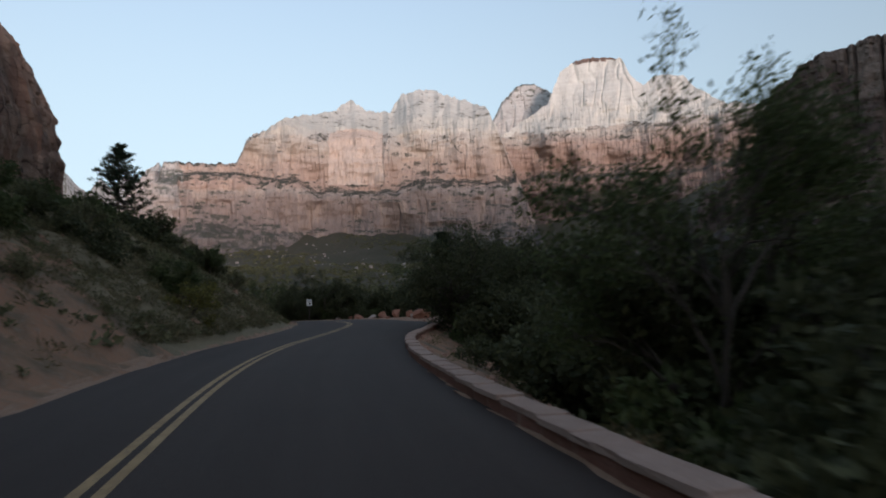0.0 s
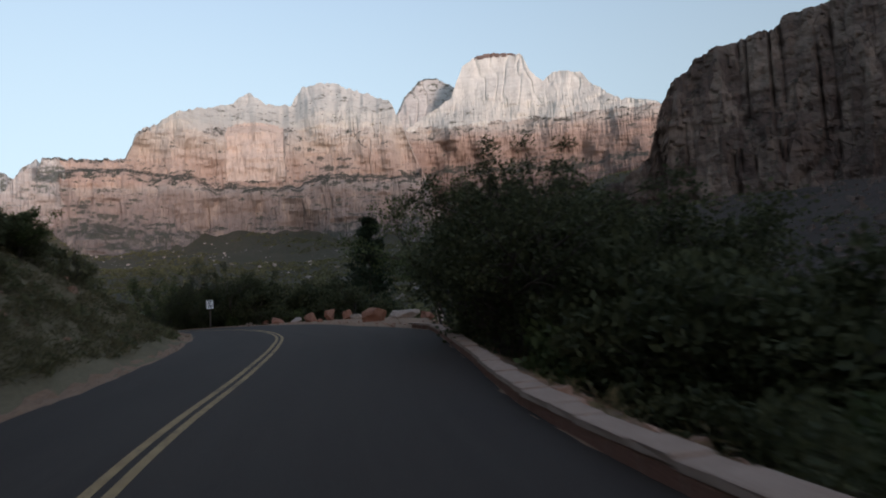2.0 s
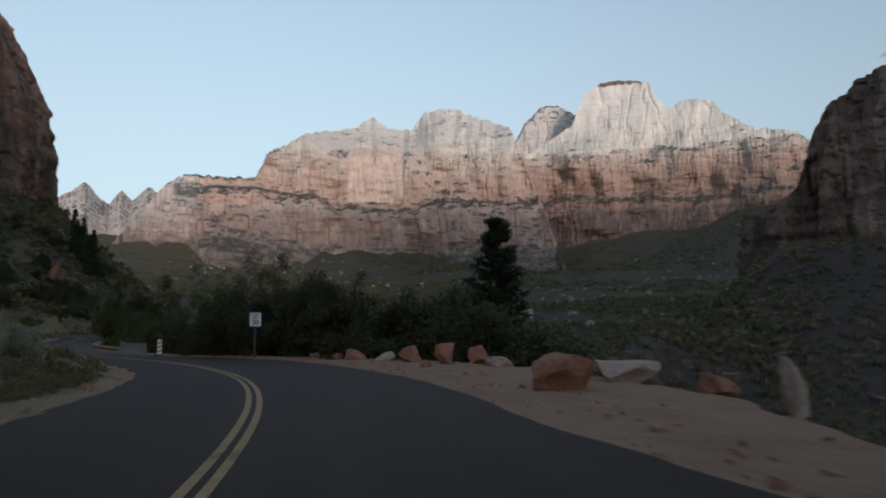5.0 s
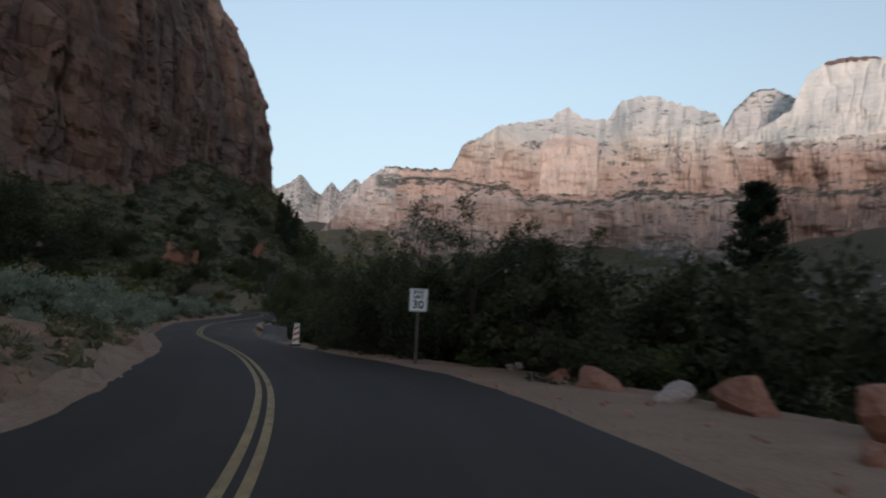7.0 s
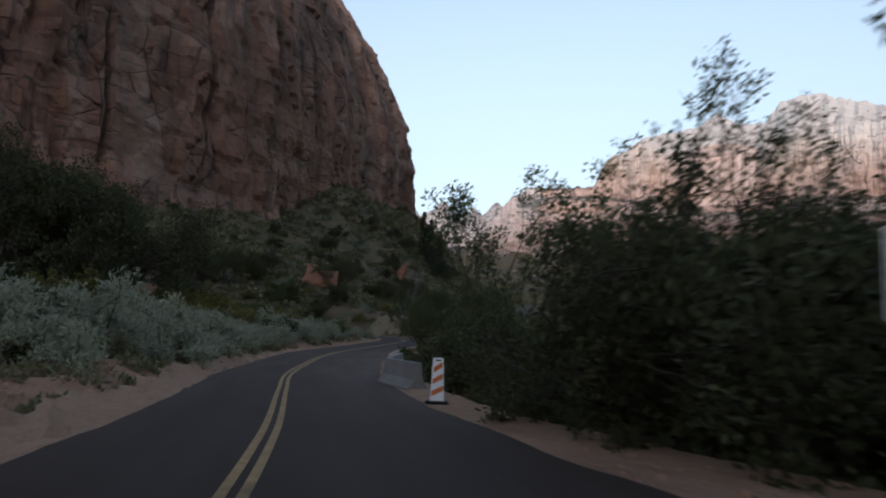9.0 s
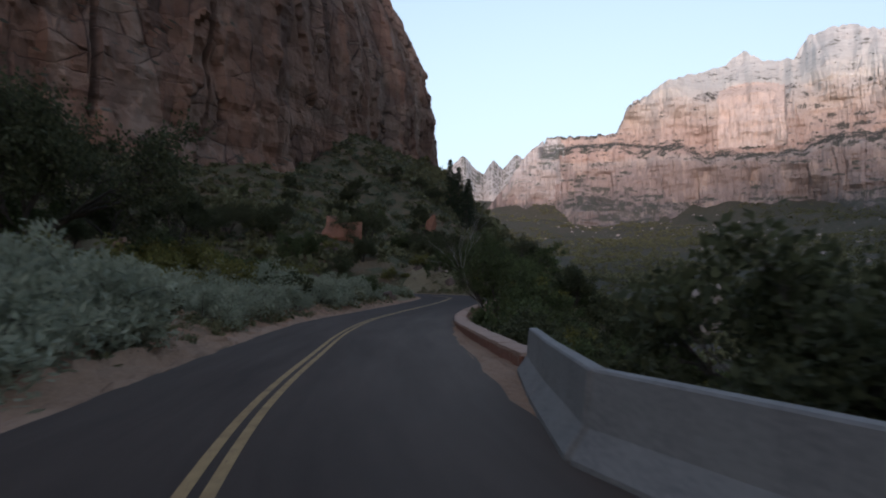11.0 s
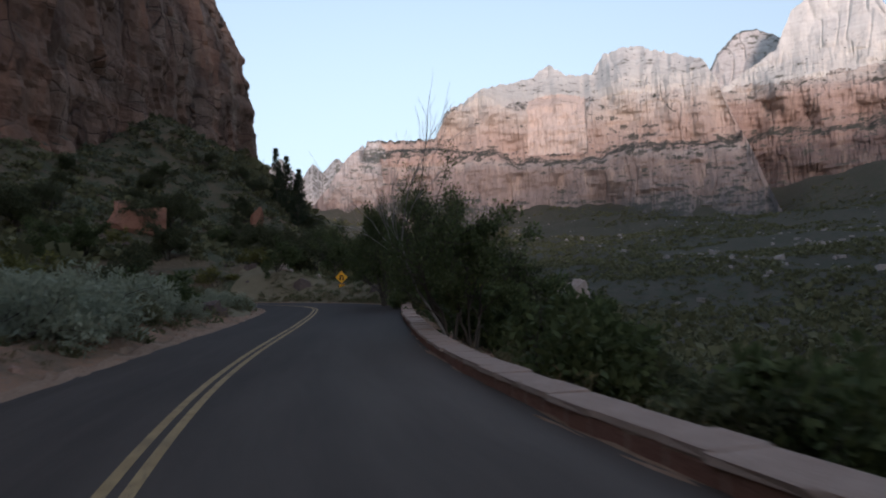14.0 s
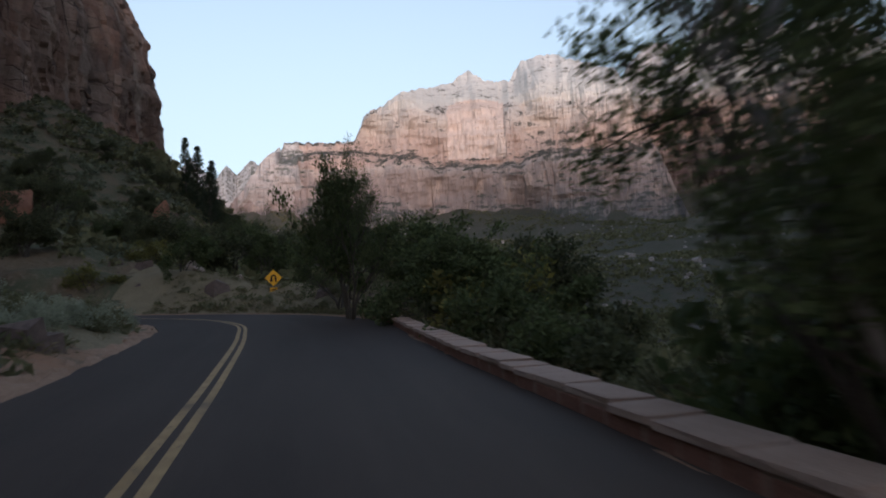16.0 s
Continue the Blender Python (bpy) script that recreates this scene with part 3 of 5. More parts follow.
def stone_wall(s0, s1, inner, wide, high, label):
    """A low wall: a mortared core, face stones on the road's side and rough flat capstones; inner: its road face, by length."""
    wall = tagged(new("stone_wall"), label, "wall", "roadside walls")
    start = road_xyz(s0, inner(s0))
    wall.location = start
    n = np.arange(s0, s1, 0.5)
    v = np.stack([road_xyz(n, inner(n) - dx, high(n) + dz if up else -0.6) for dx, dz, up in ((0.035, 0, 0), (0.035, -0.03, 1), (wide - 0.035, -0.03, 1), (wide - 0.035, 0, 0))], 1) - start
    core = new("core", mesh_from("core", v.reshape(-1, 3), grid_faces(*v.shape[:2]), False, [MORTAR]))
    core.parent = wall
    rng = random.Random(int(s0) + 3)
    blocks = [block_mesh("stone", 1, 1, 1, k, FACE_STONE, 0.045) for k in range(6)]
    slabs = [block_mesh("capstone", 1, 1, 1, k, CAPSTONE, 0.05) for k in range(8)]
    for name, meshes, lo, hi in (("stone", blocks, 0.35, 0.8), ("capstone", slabs, 0.45, 1.25)):
        s = s0 + rng.uniform(-0.3, 0)
        while s < s1:
            ln = rng.uniform(lo, hi)
            cap = name == "capstone"
            thick = 0.075
            tall = float(high(s)) + rng.uniform(-0.012, 0.012)
            w = wide + rng.uniform(-0.05, 0.04) if cap else wide - 0.05
            mid_c = float(inner(s + ln / 2)) - wide / 2 + (rng.uniform(-0.012, 0.012) if cap else 0)
            a, b = road_xyz(s, float(inner(s)) - wide / 2), road_xyz(s + ln, float(inner(s + ln)) - wide / 2)
            ob = new(name, rng.choice(meshes))
            ob.parent = wall
            mid = road_xyz(s + ln / 2, mid_c) - start
            turn = math.atan2(b[1] - a[1], b[0] - a[0]) + rng.uniform(-0.015, 0.015)
            low, top = (tall - thick, tall) if cap else (-0.35, tall - thick + 0.01)
            ob.matrix_basis = Matrix.LocRotScale((mid[0], mid[1], mid[2] + low), Euler((rng.uniform(-0.02, 0.02) if cap else 0, 0, turn)), (ln + (0.012 if cap else -0.012), w, top - low))
            s += ln
    return wall


stone_wall(-14, 44, lambda s: right_edge(s) - 0.02, 0.34, lambda s: 0.22 + 0 * s, "low red sandstone masonry wall along the first bend")
stone_wall(103.9, 157, lambda s: np.interp(s, [104, 112, 118, 135, 142, 148, 155], [-4.15, -4.08, -3.98, -3.96, -4.02, -4.32, -5.0]), 0.53, lambda s: np.interp(s, [104, 112, 120], [0.31, 0.30, 0.24]), "low red sandstone masonry wall above the valley")


# ---------------------------------------------------------------- mountains
def mountain(name, label, az, skyline, r0, layers, material, seed, back=500, foot=-40, rough=1.0, step_az=0.045, caps=(), notch=0.0, west=(), bench=((0, 0),), forms=0.42, hollows=(), carve=6.0, fresh=None):
    """A cliffed mass seen from the road: beds and ledges by height, broken into buttresses; skyline: degrees from north and heights at r0."""
    a = np.arange(az[0], az[1], step_az)
    top = np.interp(a, [p[0] for p in skyline], [p[1] for p in skyline])
    top = top + 3.5 * rough * fbm(a * 3.0, 0 * a, seed + 2, 4, 0.6)
    f = np.r_[np.linspace(0, 1, 120), np.linspace(1.02, 1.5, 10)]
    A2, F2 = np.meshgrid(a, f, indexing="ij")
    T2 = top[:, None] + 0 * F2
    zs, rs = np.array([l[0] for l in layers], float), np.array([l[1] for l in layers], float)
    # heights by layer, the last being the skyline itself
    Z = foot + (T2 - foot) * np.minimum(F2, 1)
    wob = 16 * fbm(A2 * 0.2, 0 * A2, seed + 5, 2) + 10 * fbm(A2 * 0.9, Z * 0.008, seed + 9, 3)
    wob = wob - np.interp(A2, [q[0] for q in bench], [q[1] for q in bench])
    R = np.interp(Z + wob, zs, rs)
    gul = fbm(A2 * forms + Z * 0.0012, Z * 0.0085, seed, 2) * (0.45 + 0.55 * (1 - step(zs[max(0, len(zs) - 6)] - 40, zs[max(0, len(zs) - 6)] + 60, Z)))
    flute = fbm(A2 * 2.2 + 0.25 * vnoise(A2 * 2, Z * 0.02, seed + 7), Z * 0.012, seed + 1, 4, 0.55)
    crag = fbm(A2 * 8.0, Z * 0.04, seed + 3, 3)
    ledge = vnoise(A2 * 0.5, Z * 0.07, seed + 4) + 0.6 * vnoise(A2 * 1.5, Z * 0.17, seed + 8)
    calm = 1 - 0.8 * step(zs[-5] - 60, zs[-5] + 10, Z + wob)
    joint = np.maximum(0, 0.05 - np.abs(vnoise(A2 * 0.9 + 0.3 * vnoise(A2, Z * 0.01, seed + 7), Z * 0.003, seed + 6))) / 0.05
    R = R + rough * (48 * gul + calm * (2.4 * flute + 6 * joint * step(-0.2, 0.5, vnoise(A2, Z * 0.008, seed + 12))) + 3 * calm * crag + 6 * calm * ledge)
    # slanting gullies and blade ridges on the upper slopes
    slant = vnoise(A2 * 0.75 + Z * 0.0075, Z * 0.004, seed + 40) + 0.5 * vnoise(A2 * 1.9 - Z * 0.009, Z * 0.011, seed + 41)
    high_up = step(zs[-5] - 120, zs[-5] - 20, Z)
    R = R + rough * carve * high_up * (1.3 * np.maximum(0, 0.16 - np.abs(slant)) / 0.16 - 0.5 * np.maximum(0, slant - 0.35))
    # hollows where slabs have fallen from the walls, arched at the top
    for a0, a1, z0, z1, deep in hollows:
        edge = 0.25 * fbm(Z * 0.012, A2 * 0.3, seed + 30, 3)
        arch = z1 - (z1 - z0) * 0.1 * ((A2 - (a0 + a1) / 2) / (a1 - a0) * 2) ** 2
        R = R + deep * step(a0, a0 + 0.16, A2 + edge) * (1 - step(a1 - 0.16, a1, A2 + edge)) * step(z0 - 6, z0 + 4, Z) * (1 - step(arch - 8, arch + 4, Z))
    R = R + np.maximum(F2 - 1, 0) * 2 * back + notch * (top.max() - T2 - 0.25 * np.abs(top.max() - T2)) * np.minimum(F2, 1) ** 2
    Z = Z - np.maximum(F2 - 1.06, 0) ** 1.0 * (T2 - foot) * 2.2
    r = r0 + R
    X, Y = -25 + r * np.sin(np.radians(A2)), 60 + r * np.cos(np.radians(A2))
    zz = 1.7 + (Z - 1.7) * np.where(F2 <= 1, r / r0, (r0 + 200) / r0)
    ob = new(name, mesh_from(name, np.stack([X, Y, zz], -1).reshape(-1, 3), grid_faces(len(a), len(f)), False, [material]))
    ob.data.flip_normals()
    if caps or west or fresh:
        level = (Z + 10 * fbm(A2 * 1.1, Z * 0.01, seed + 14, 3))[:-1, :-1]
        index = np.zeros(level.shape, int)
        for k, (z, mat) in enumerate(caps):
            ob.data.materials.append(mat)
            index[level > z] = k + 1
        if west:
            ob.data.materials.append(west[2])
            index[(A2[:-1, :-1] + 0.5 * fbm(Z * 0.02, A2, seed + 15, 3)[:-1, :-1] < west[0]) & (level > west[1])] = len(caps) + 1
        if fresh:
            a0, a1, z0, z1, _ = hollows[0]
            ob.data.materials.append(fresh)
            edge = 0.25 * fbm(Z * 0.012, A2 * 0.3, seed + 30, 3)
            arch = z1 - (z1 - z0) * 0.1 * ((A2 - (a0 + a1) / 2) / (a1 - a0) * 2) ** 2
            index[((A2 + edge > a0 + 0.1) & (A2 + edge < a1 - 0.1) & (Z > z0) & (Z < arch))[:-1, :-1]] = len(ob.data.materials) - 1
        ob.data.polygons.foreach_set("material_index", index.ravel().tolist())
    # gentle places on the face, for the brush that grows there
    e1 = np.stack([X[1:, :-1] - X[:-1, :-1], Y[1:, :-1] - Y[:-1, :-1], zz[1:, :-1] - zz[:-1, :-1]], -1)
    e2 = np.stack([X[:-1, 1:] - X[:-1, :-1], Y[:-1, 1:] - Y[:-1, :-1], zz[:-1, 1:] - zz[:-1, :-1]], -1)
    nrm = np.cross(e1, e2)
    level = np.abs(nrm[..., 2]) / (np.linalg.norm(nrm, axis=-1) + 1e-9)
    good = (level > 0.55) & (F2[:-1, :-1] < 1.05) & (F2[:-1, :-1] > 0.3) & (fbm(A2 * 1.3, Z * 0.02, seed + 50, 3)[:-1, :-1] > 0.0)
    LEDGES.append(np.stack([X[:-1, :-1][good], Y[:-1, :-1][good], zz[:-1, :-1][good]], -1))
    return tagged(ob, label, "mountain")


LEDGES = []
BEDS = [(-40, -420), (120, -220), (215, -70), (238, -38), (300, -18), (340, -2), (362, 14), (376, 36), (384, 92), (398, 104), (410, 112), (470, 122), (545, 150), (575, 200), (605, 300), (630, 380), (660, 440), (720, 560), (900, 700)]
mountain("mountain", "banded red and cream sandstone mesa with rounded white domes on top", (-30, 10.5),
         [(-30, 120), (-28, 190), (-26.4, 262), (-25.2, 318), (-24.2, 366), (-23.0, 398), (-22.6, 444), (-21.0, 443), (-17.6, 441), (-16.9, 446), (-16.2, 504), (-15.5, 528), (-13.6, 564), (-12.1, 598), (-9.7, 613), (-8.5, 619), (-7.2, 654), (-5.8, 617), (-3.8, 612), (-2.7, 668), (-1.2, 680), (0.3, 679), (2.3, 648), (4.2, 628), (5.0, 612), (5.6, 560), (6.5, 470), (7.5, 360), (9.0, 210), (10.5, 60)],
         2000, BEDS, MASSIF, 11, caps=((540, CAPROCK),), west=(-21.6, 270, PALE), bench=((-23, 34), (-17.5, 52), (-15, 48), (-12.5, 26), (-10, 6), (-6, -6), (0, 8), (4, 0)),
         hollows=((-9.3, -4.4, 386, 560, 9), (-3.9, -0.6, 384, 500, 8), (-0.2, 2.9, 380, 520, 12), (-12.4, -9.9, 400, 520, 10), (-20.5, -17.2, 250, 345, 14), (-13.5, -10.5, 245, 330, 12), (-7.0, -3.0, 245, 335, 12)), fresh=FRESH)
mountain("mountain", "pale cream sandstone dome behind the gully", (3.5, 12.5), [(3.5, 640), (4.7, 700), (6.0, 827), (7.5, 903), (8.9, 912), (10.0, 872), (11.3, 800), (12.5, 700)], 2700, [(-40, -300), (500, 0), (700, 60), (900, 150), (1000, 190)], PALE, 23)
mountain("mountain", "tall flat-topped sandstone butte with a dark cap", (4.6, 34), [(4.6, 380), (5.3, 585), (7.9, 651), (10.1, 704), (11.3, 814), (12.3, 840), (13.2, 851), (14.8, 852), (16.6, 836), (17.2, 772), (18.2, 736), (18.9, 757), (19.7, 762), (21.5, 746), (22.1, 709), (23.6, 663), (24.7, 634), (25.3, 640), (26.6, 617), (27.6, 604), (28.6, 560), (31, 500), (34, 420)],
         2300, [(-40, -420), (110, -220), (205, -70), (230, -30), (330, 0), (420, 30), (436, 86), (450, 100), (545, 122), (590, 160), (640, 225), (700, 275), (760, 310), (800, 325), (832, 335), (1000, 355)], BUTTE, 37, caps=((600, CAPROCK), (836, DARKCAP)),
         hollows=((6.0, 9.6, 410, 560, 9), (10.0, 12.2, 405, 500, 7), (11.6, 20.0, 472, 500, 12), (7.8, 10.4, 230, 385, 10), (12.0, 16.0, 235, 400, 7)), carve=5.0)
mountain("mountain", "far pale pointed sandstone peaks in a row", (-46, -20.5), [(-46, 700), (-40, 640), (-35, 560), (-33.4, 530), (-32.5, 580), (-31.7, 528), (-30.6, 562), (-29.7, 604), (-28.8, 546), (-28.0, 520), (-27.2, 580), (-26.4, 536), (-25.3, 604), (-24.5, 580), (-23.9, 625), (-23.0, 660), (-22.4, 600), (-20.5, 500)],
         3000, [(-40, -400), (200, -60), (330, 0), (420, 60), (480, 140), (600, 300), (800, 420)], PALE, 51, notch=3.2)


# ---------------------------------------------------------------- near cliffs
def cliff(name, label, plan, base, tops, batter, material, seed, du=1.2, nv=150, flute=3.0, back=120, ridge=0.0):
    """A sheer wall along a plan line (its face to the left of the line's way), with cracks, ledges and a rounded top."""
    line = smooth_line([(x, y, 0) for x, y in plan], du)[:, :2]
    u = np.r_[0, np.cumsum(np.linalg.norm(np.diff(line, axis=0), axis=1))]
    t = np.gradient(line, axis=0)
    t /= np.linalg.norm(t, axis=1)[:, None]
    k = max(3, int(30 / du))
    nrm = np.stack([-t[:, 1], t[:, 0]], 1)
    pad = np.pad(nrm, ((k, k), (0, 0)), mode="edge")
    nrm = np.stack([np.convolve(pad[:, c], np.ones(2 * k + 1) / (2 * k + 1), "valid") for c in range(2)], 1)
    nrm /= np.linalg.norm(nrm, axis=1)[:, None]
    fr = u / u[-1]
    bearing = np.degrees(np.arctan2(line[:, 0] + 25, line[:, 1] - 60)) % 360
    top = np.interp(bearing, [p[0] for p in tops], [p[1] for p in tops]) + ridge * fbm(u * 0.02, 0 * u, seed + 8, 4, 0.6)
    zb = np.interp(fr, [p[0] for p in base], [p[1] for p in base])
    f = np.r_[np.linspace(0, 1, nv), np.linspace(1.02, 1.4, 8)]
    U, F = np.meshgrid(u, f, indexing="ij")
    Z = zb[:, None] + (top - zb)[:, None] * np.minimum(F, 1)
    col = fbm(U * 0.035, Z * 0.004, seed, 3)
    slab = np.round(2.2 * fbm(U * 0.055 + 0.25 * vnoise(U * 0.1, Z * 0.02, seed + 9), Z * 0.011, seed + 1, 3)) / 2.2
    crack = np.abs(vnoise(U * 0.11, Z * 0.006, seed + 2))
    bed = vnoise(U * 0.01, Z * 0.16, seed + 3)
    chip = np.round(2.5 * fbm(U * 0.16, Z * 0.045, seed + 6, 2)) / 2.5
    grain = fbm(U * 0.4, Z * 0.25, seed + 4, 3)
    out = flute * (0.8 * col + 1.2 * slab + 0.45 * chip + 0.35 * bed + 0.22 * grain - 1.5 * np.maximum(0, 0.12 - crack) / 0.12)
    foot = 4 * (1 - step(0, 0.14, np.minimum(F, 1)))
    lean = batter(np.minimum(F, 1)) * (top - zb)[:, None]
    out = out * (0.5 + 0.5 * step(0, 0.1, F)) + foot - lean
    out = out - np.maximum(F - 1, 0) / 0.4 * back
    Z = Z + np.where(F > 1, -2.5 * (F - 1) * 10, 0) + np.where(F > 1, grain * 2, 0)
    X, Y = line[:, 0][:, None] + nrm[:, 0][:, None] * out, line[:, 1][:, None] + nrm[:, 1][:, None] * out
    ob = new(name, mesh_from(name, np.stack([X, Y, Z], -1).reshape(-1, 3), grid_faces(len(u), len(f)), False, [material]))
    return tagged(ob, label, "cliff")


cliff("cliff", "sheer dark red sandstone cliff with vertical cracks and ledges", [(-330, 560), (-250, 440), (-207.5, 346.5), (-185.8, 288.2), (-156.1, 210.7), (-159, 159), (-170, 90), (-180, 0), (-190, -90), (-170, -190)],
      [(0, 10), (0.3, 22), (0.45, 8), (0.7, 0), (1, 0)], [(0, 240), (180, 110), (230, 130), (262, 240), (325, 235), (360, 200)], lambda f: 0.74 * np.maximum(f - 0.27, 0) ** 2, CLIFF, 5, 1.1, 190, 3.2)
# Only the right-hand part shows; the run behind is added to block sun.
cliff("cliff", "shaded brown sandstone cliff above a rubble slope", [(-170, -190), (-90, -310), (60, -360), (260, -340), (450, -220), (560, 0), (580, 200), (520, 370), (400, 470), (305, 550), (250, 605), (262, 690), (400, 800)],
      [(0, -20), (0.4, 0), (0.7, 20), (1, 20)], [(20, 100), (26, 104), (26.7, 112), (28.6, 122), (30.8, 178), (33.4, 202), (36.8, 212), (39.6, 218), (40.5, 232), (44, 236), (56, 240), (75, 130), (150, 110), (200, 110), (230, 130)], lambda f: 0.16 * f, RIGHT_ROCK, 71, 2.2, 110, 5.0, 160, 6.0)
# Unseen ridge, added so its shadow covers the near scene and mountain feet.
cliff("cliff", "unseen dark sandstone ridge added behind to block the low sun", [(-1300, -1500), (-500, -1600), (100, -1500), (600, -1100), (820, -760), (1100, -820), (1600, -800), (2300, -500), (2900, 100)], [(0, -40), (1, -40)],
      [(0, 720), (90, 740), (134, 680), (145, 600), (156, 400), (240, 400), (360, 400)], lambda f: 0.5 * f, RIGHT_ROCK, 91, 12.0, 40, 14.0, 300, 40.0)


# ---------------------------------------------------------------- plants
def leaf_material(name, c1, c2, rough=0.75):
    n = Nodes(name, rough, 0.25)
    c1, c2 = ((r * 1.06, g, b * 0.84) for r, g, b in (c1, c2))
    g = n.node("ShaderNodeNewGeometry")
    o = n.node("ShaderNodeObjectInfo")
    c = n.ramp(g.outputs["Random Per Island"], [(0.0, c1), (1.0, c2)])
    c = n.mix(n.math("MULTIPLY", o.outputs["Random"], 0.35), c, tuple(v * 0.8 for v in c1))
    n.colour(c)
    tr = n.node("ShaderNodeBsdfTranslucent")
    n.link(c, tr.inputs["Color"])
    mx = n.node("ShaderNodeMixShader")
    mx.inputs[0].default_value = 0.35
    n.link(n.b.outputs[0], mx.inputs[1])
    n.link(tr.outputs[0], mx.inputs[2])
    n.link(mx.outputs[0], n.t.nodes["Material Output"].inputs["Surface"])
    return n.mat


OAK_LEAF = leaf_material("dark_green_leaf", (0.05, 0.06, 0.033), (0.115, 0.126, 0.068))
ASH_LEAF = leaf_material("green_leaf", (0.055, 0.08, 0.034), (0.125, 0.155, 0.07))
GOLD_LEAF = leaf_material("yellow_green_leaf", (0.11, 0.11, 0.035), (0.22, 0.2, 0.065))
SAGE_LEAF = leaf_material("blue_grey_leaf", (0.24, 0.27, 0.22), (0.37, 0.405, 0.33))
OLIVE_LEAF = leaf_material("olive_leaf", (0.105, 0.11, 0.064), (0.205, 0.20, 0.12))
NEEDLE = leaf_material("pine_needle", (0.03, 0.048, 0.03), (0.06, 0.08, 0.048))
DRY = leaf_material("dry_grass", (0.12, 0.095, 0.055), (0.24, 0.19, 0.11))
BARK = plain("grey_brown_bark", (0.04, 0.032, 0.025), (0.09, 0.072, 0.056), 6, 0.95, 40, 0.6, 0.01, (1, 1, 0.2))
PALE_BARK = plain("weathered_pale_wood", (0.14, 0.12, 0.105), (0.28, 0.25, 0.22), 6, 0.9, 40, 0.5, 0.01, (1, 1, 0.2))


def tubes(paths, most=5):
    """One mesh of tapered tubes: rows of (points, radii)."""
    verts, faces = [], []
    for pts, rad in paths:
        pts = np.asarray(pts, float)
        base = len(verts)
        sides = most if rad[0] > 0.03 else 3
        way = np.gradient(pts, axis=0)
        for p, w, r in zip(pts, way, rad):
            w = w / (np.linalg.norm(w) + 1e-9)
            side = np.cross(w, (0.3, 0.5, 0.81))
            side /= np.linalg.norm(side) + 1e-9
            other = np.cross(w, side)
            for k in range(sides):
                a = 2 * math.pi * k / sides
                verts.append(p + r * (math.cos(a) * side + math.sin(a) * other))
        for i in range(len(pts) - 1):
            for k in range(sides):
                a, b = base + i * sides + k, base + i * sides + (k + 1) % sides
                faces.append((a, b, b + sides, a + sides))
        faces.append(tuple(base + (len(pts) - 1) * sides + k for k in range(sides)))
    return verts, faces


def grow(rng, start, way, length, radius, levels, spread, tips, paths, kids=3, droop=0.0, wander=0.22):
    """A limb with smaller ones along it; the ends go to tips."""
    n = 5 if levels > 1 else 3
    pts, p, w = [np.array(start, float)], np.array(start, float), np.array(way, float)
    for _ in range(n):
        w = w + rng.normal(0, wander, 3) + (0, 0, -droop)
        w /= np.linalg.norm(w)
        p = p + w * length / n
        pts.append(p)
    paths.append((pts, np.linspace(radius, radius * 0.45, n + 1)))
    if levels == 0:
        tips.append((pts[-1], w))
        tips.append((pts[-2], w))
        return
    for k in range(kids):
        f = rng.uniform(0.35, 1.0) if k else 1.0
        i = min(n, max(1, int(f * n + 0.5)))
        turn = rng.normal(0, 1, 3)
        turn -= w * (turn @ w)
        turn /= np.linalg.norm(turn) + 1e-9
        ang = spread * rng.uniform(0.6, 1.25)
        d = w * math.cos(ang) + turn * math.sin(ang)
        d[2] += 0.12
        grow(rng, pts[i], d / np.linalg.norm(d), length * rng.uniform(0.55, 0.8), radius * 0.5, levels - 1, spread, tips, paths, kids, droop, wander)


def leaves(rng, centres, ways, each, radius, size, slim=0.5, up=0.0, flat=0.75):
    """Many single leaves round the given places."""
    c = np.repeat(np.asarray(centres, float), each, 0)
    n = len(c)
    off = rng.normal(0, 1, (n, 3))
    off *= (rng.random((n, 1)) ** 0.5) / np.linalg.norm(off, axis=1)[:, None]
    c = c + off * radius * (1, 1, flat)
    d = rng.normal(0, 1, (n, 3)) + np.repeat(np.asarray(ways, float), each, 0) * 0.6 + off * 0.8
    d[:, 2] += up
    d /= np.linalg.norm(d, axis=1)[:, None]
    w = np.cross(d, rng.normal(0, 1, (n, 3)))
    w /= np.linalg.norm(w, axis=1)[:, None]
    ln = size * rng.uniform(0.6, 1.4, (n, 1))
    a, b = c - d * ln * 0.5, c + d * ln * 0.5
    v = np.stack([a, c + w * ln * slim * 0.5, b, c - w * ln * slim * 0.5], 1).reshape(-1, 3)
    f = np.arange(4 * n).reshape(-1, 4).tolist()
    return v, f


def plant(name, m, label, category, group, seed, stems, crown, leaf, bark, wood="trunk", green="crown"):
    """A plant with its wood and its leaves; crown: leaves each, radius, size, slim, up."""
    rng = np.random.default_rng(seed)
    thing = empty(name, m, label, category, group)
    tips, masts, limbs = [], [], []
    for st in stems:
        paths = []
        grow(rng, tips=tips, paths=paths, **st)
        masts.append(paths[0])
        limbs += paths[1:]
    if wood == "trunk":
        for mast in masts:
            v, f = tubes([mast], 7)
            new(wood, mesh_from(wood, v, f, True, [bark])).parent = thing
        wood = "branchwork"
    else:
        limbs += masts
    v, f = tubes(limbs)
    t = new(wood, mesh_from(wood, v, f, True, [bark]))
    t.parent = thing
    tagged(t, kind="stuff")
    if crown:
        each, radius, size, slim, up = crown
        v, f = leaves(rng, [p for p, _ in tips], [w for _, w in tips], each, radius, size, slim, up)
        k = new(green, mesh_from(green, v, f, False, [leaf]))
        k.parent = thing
    return thing


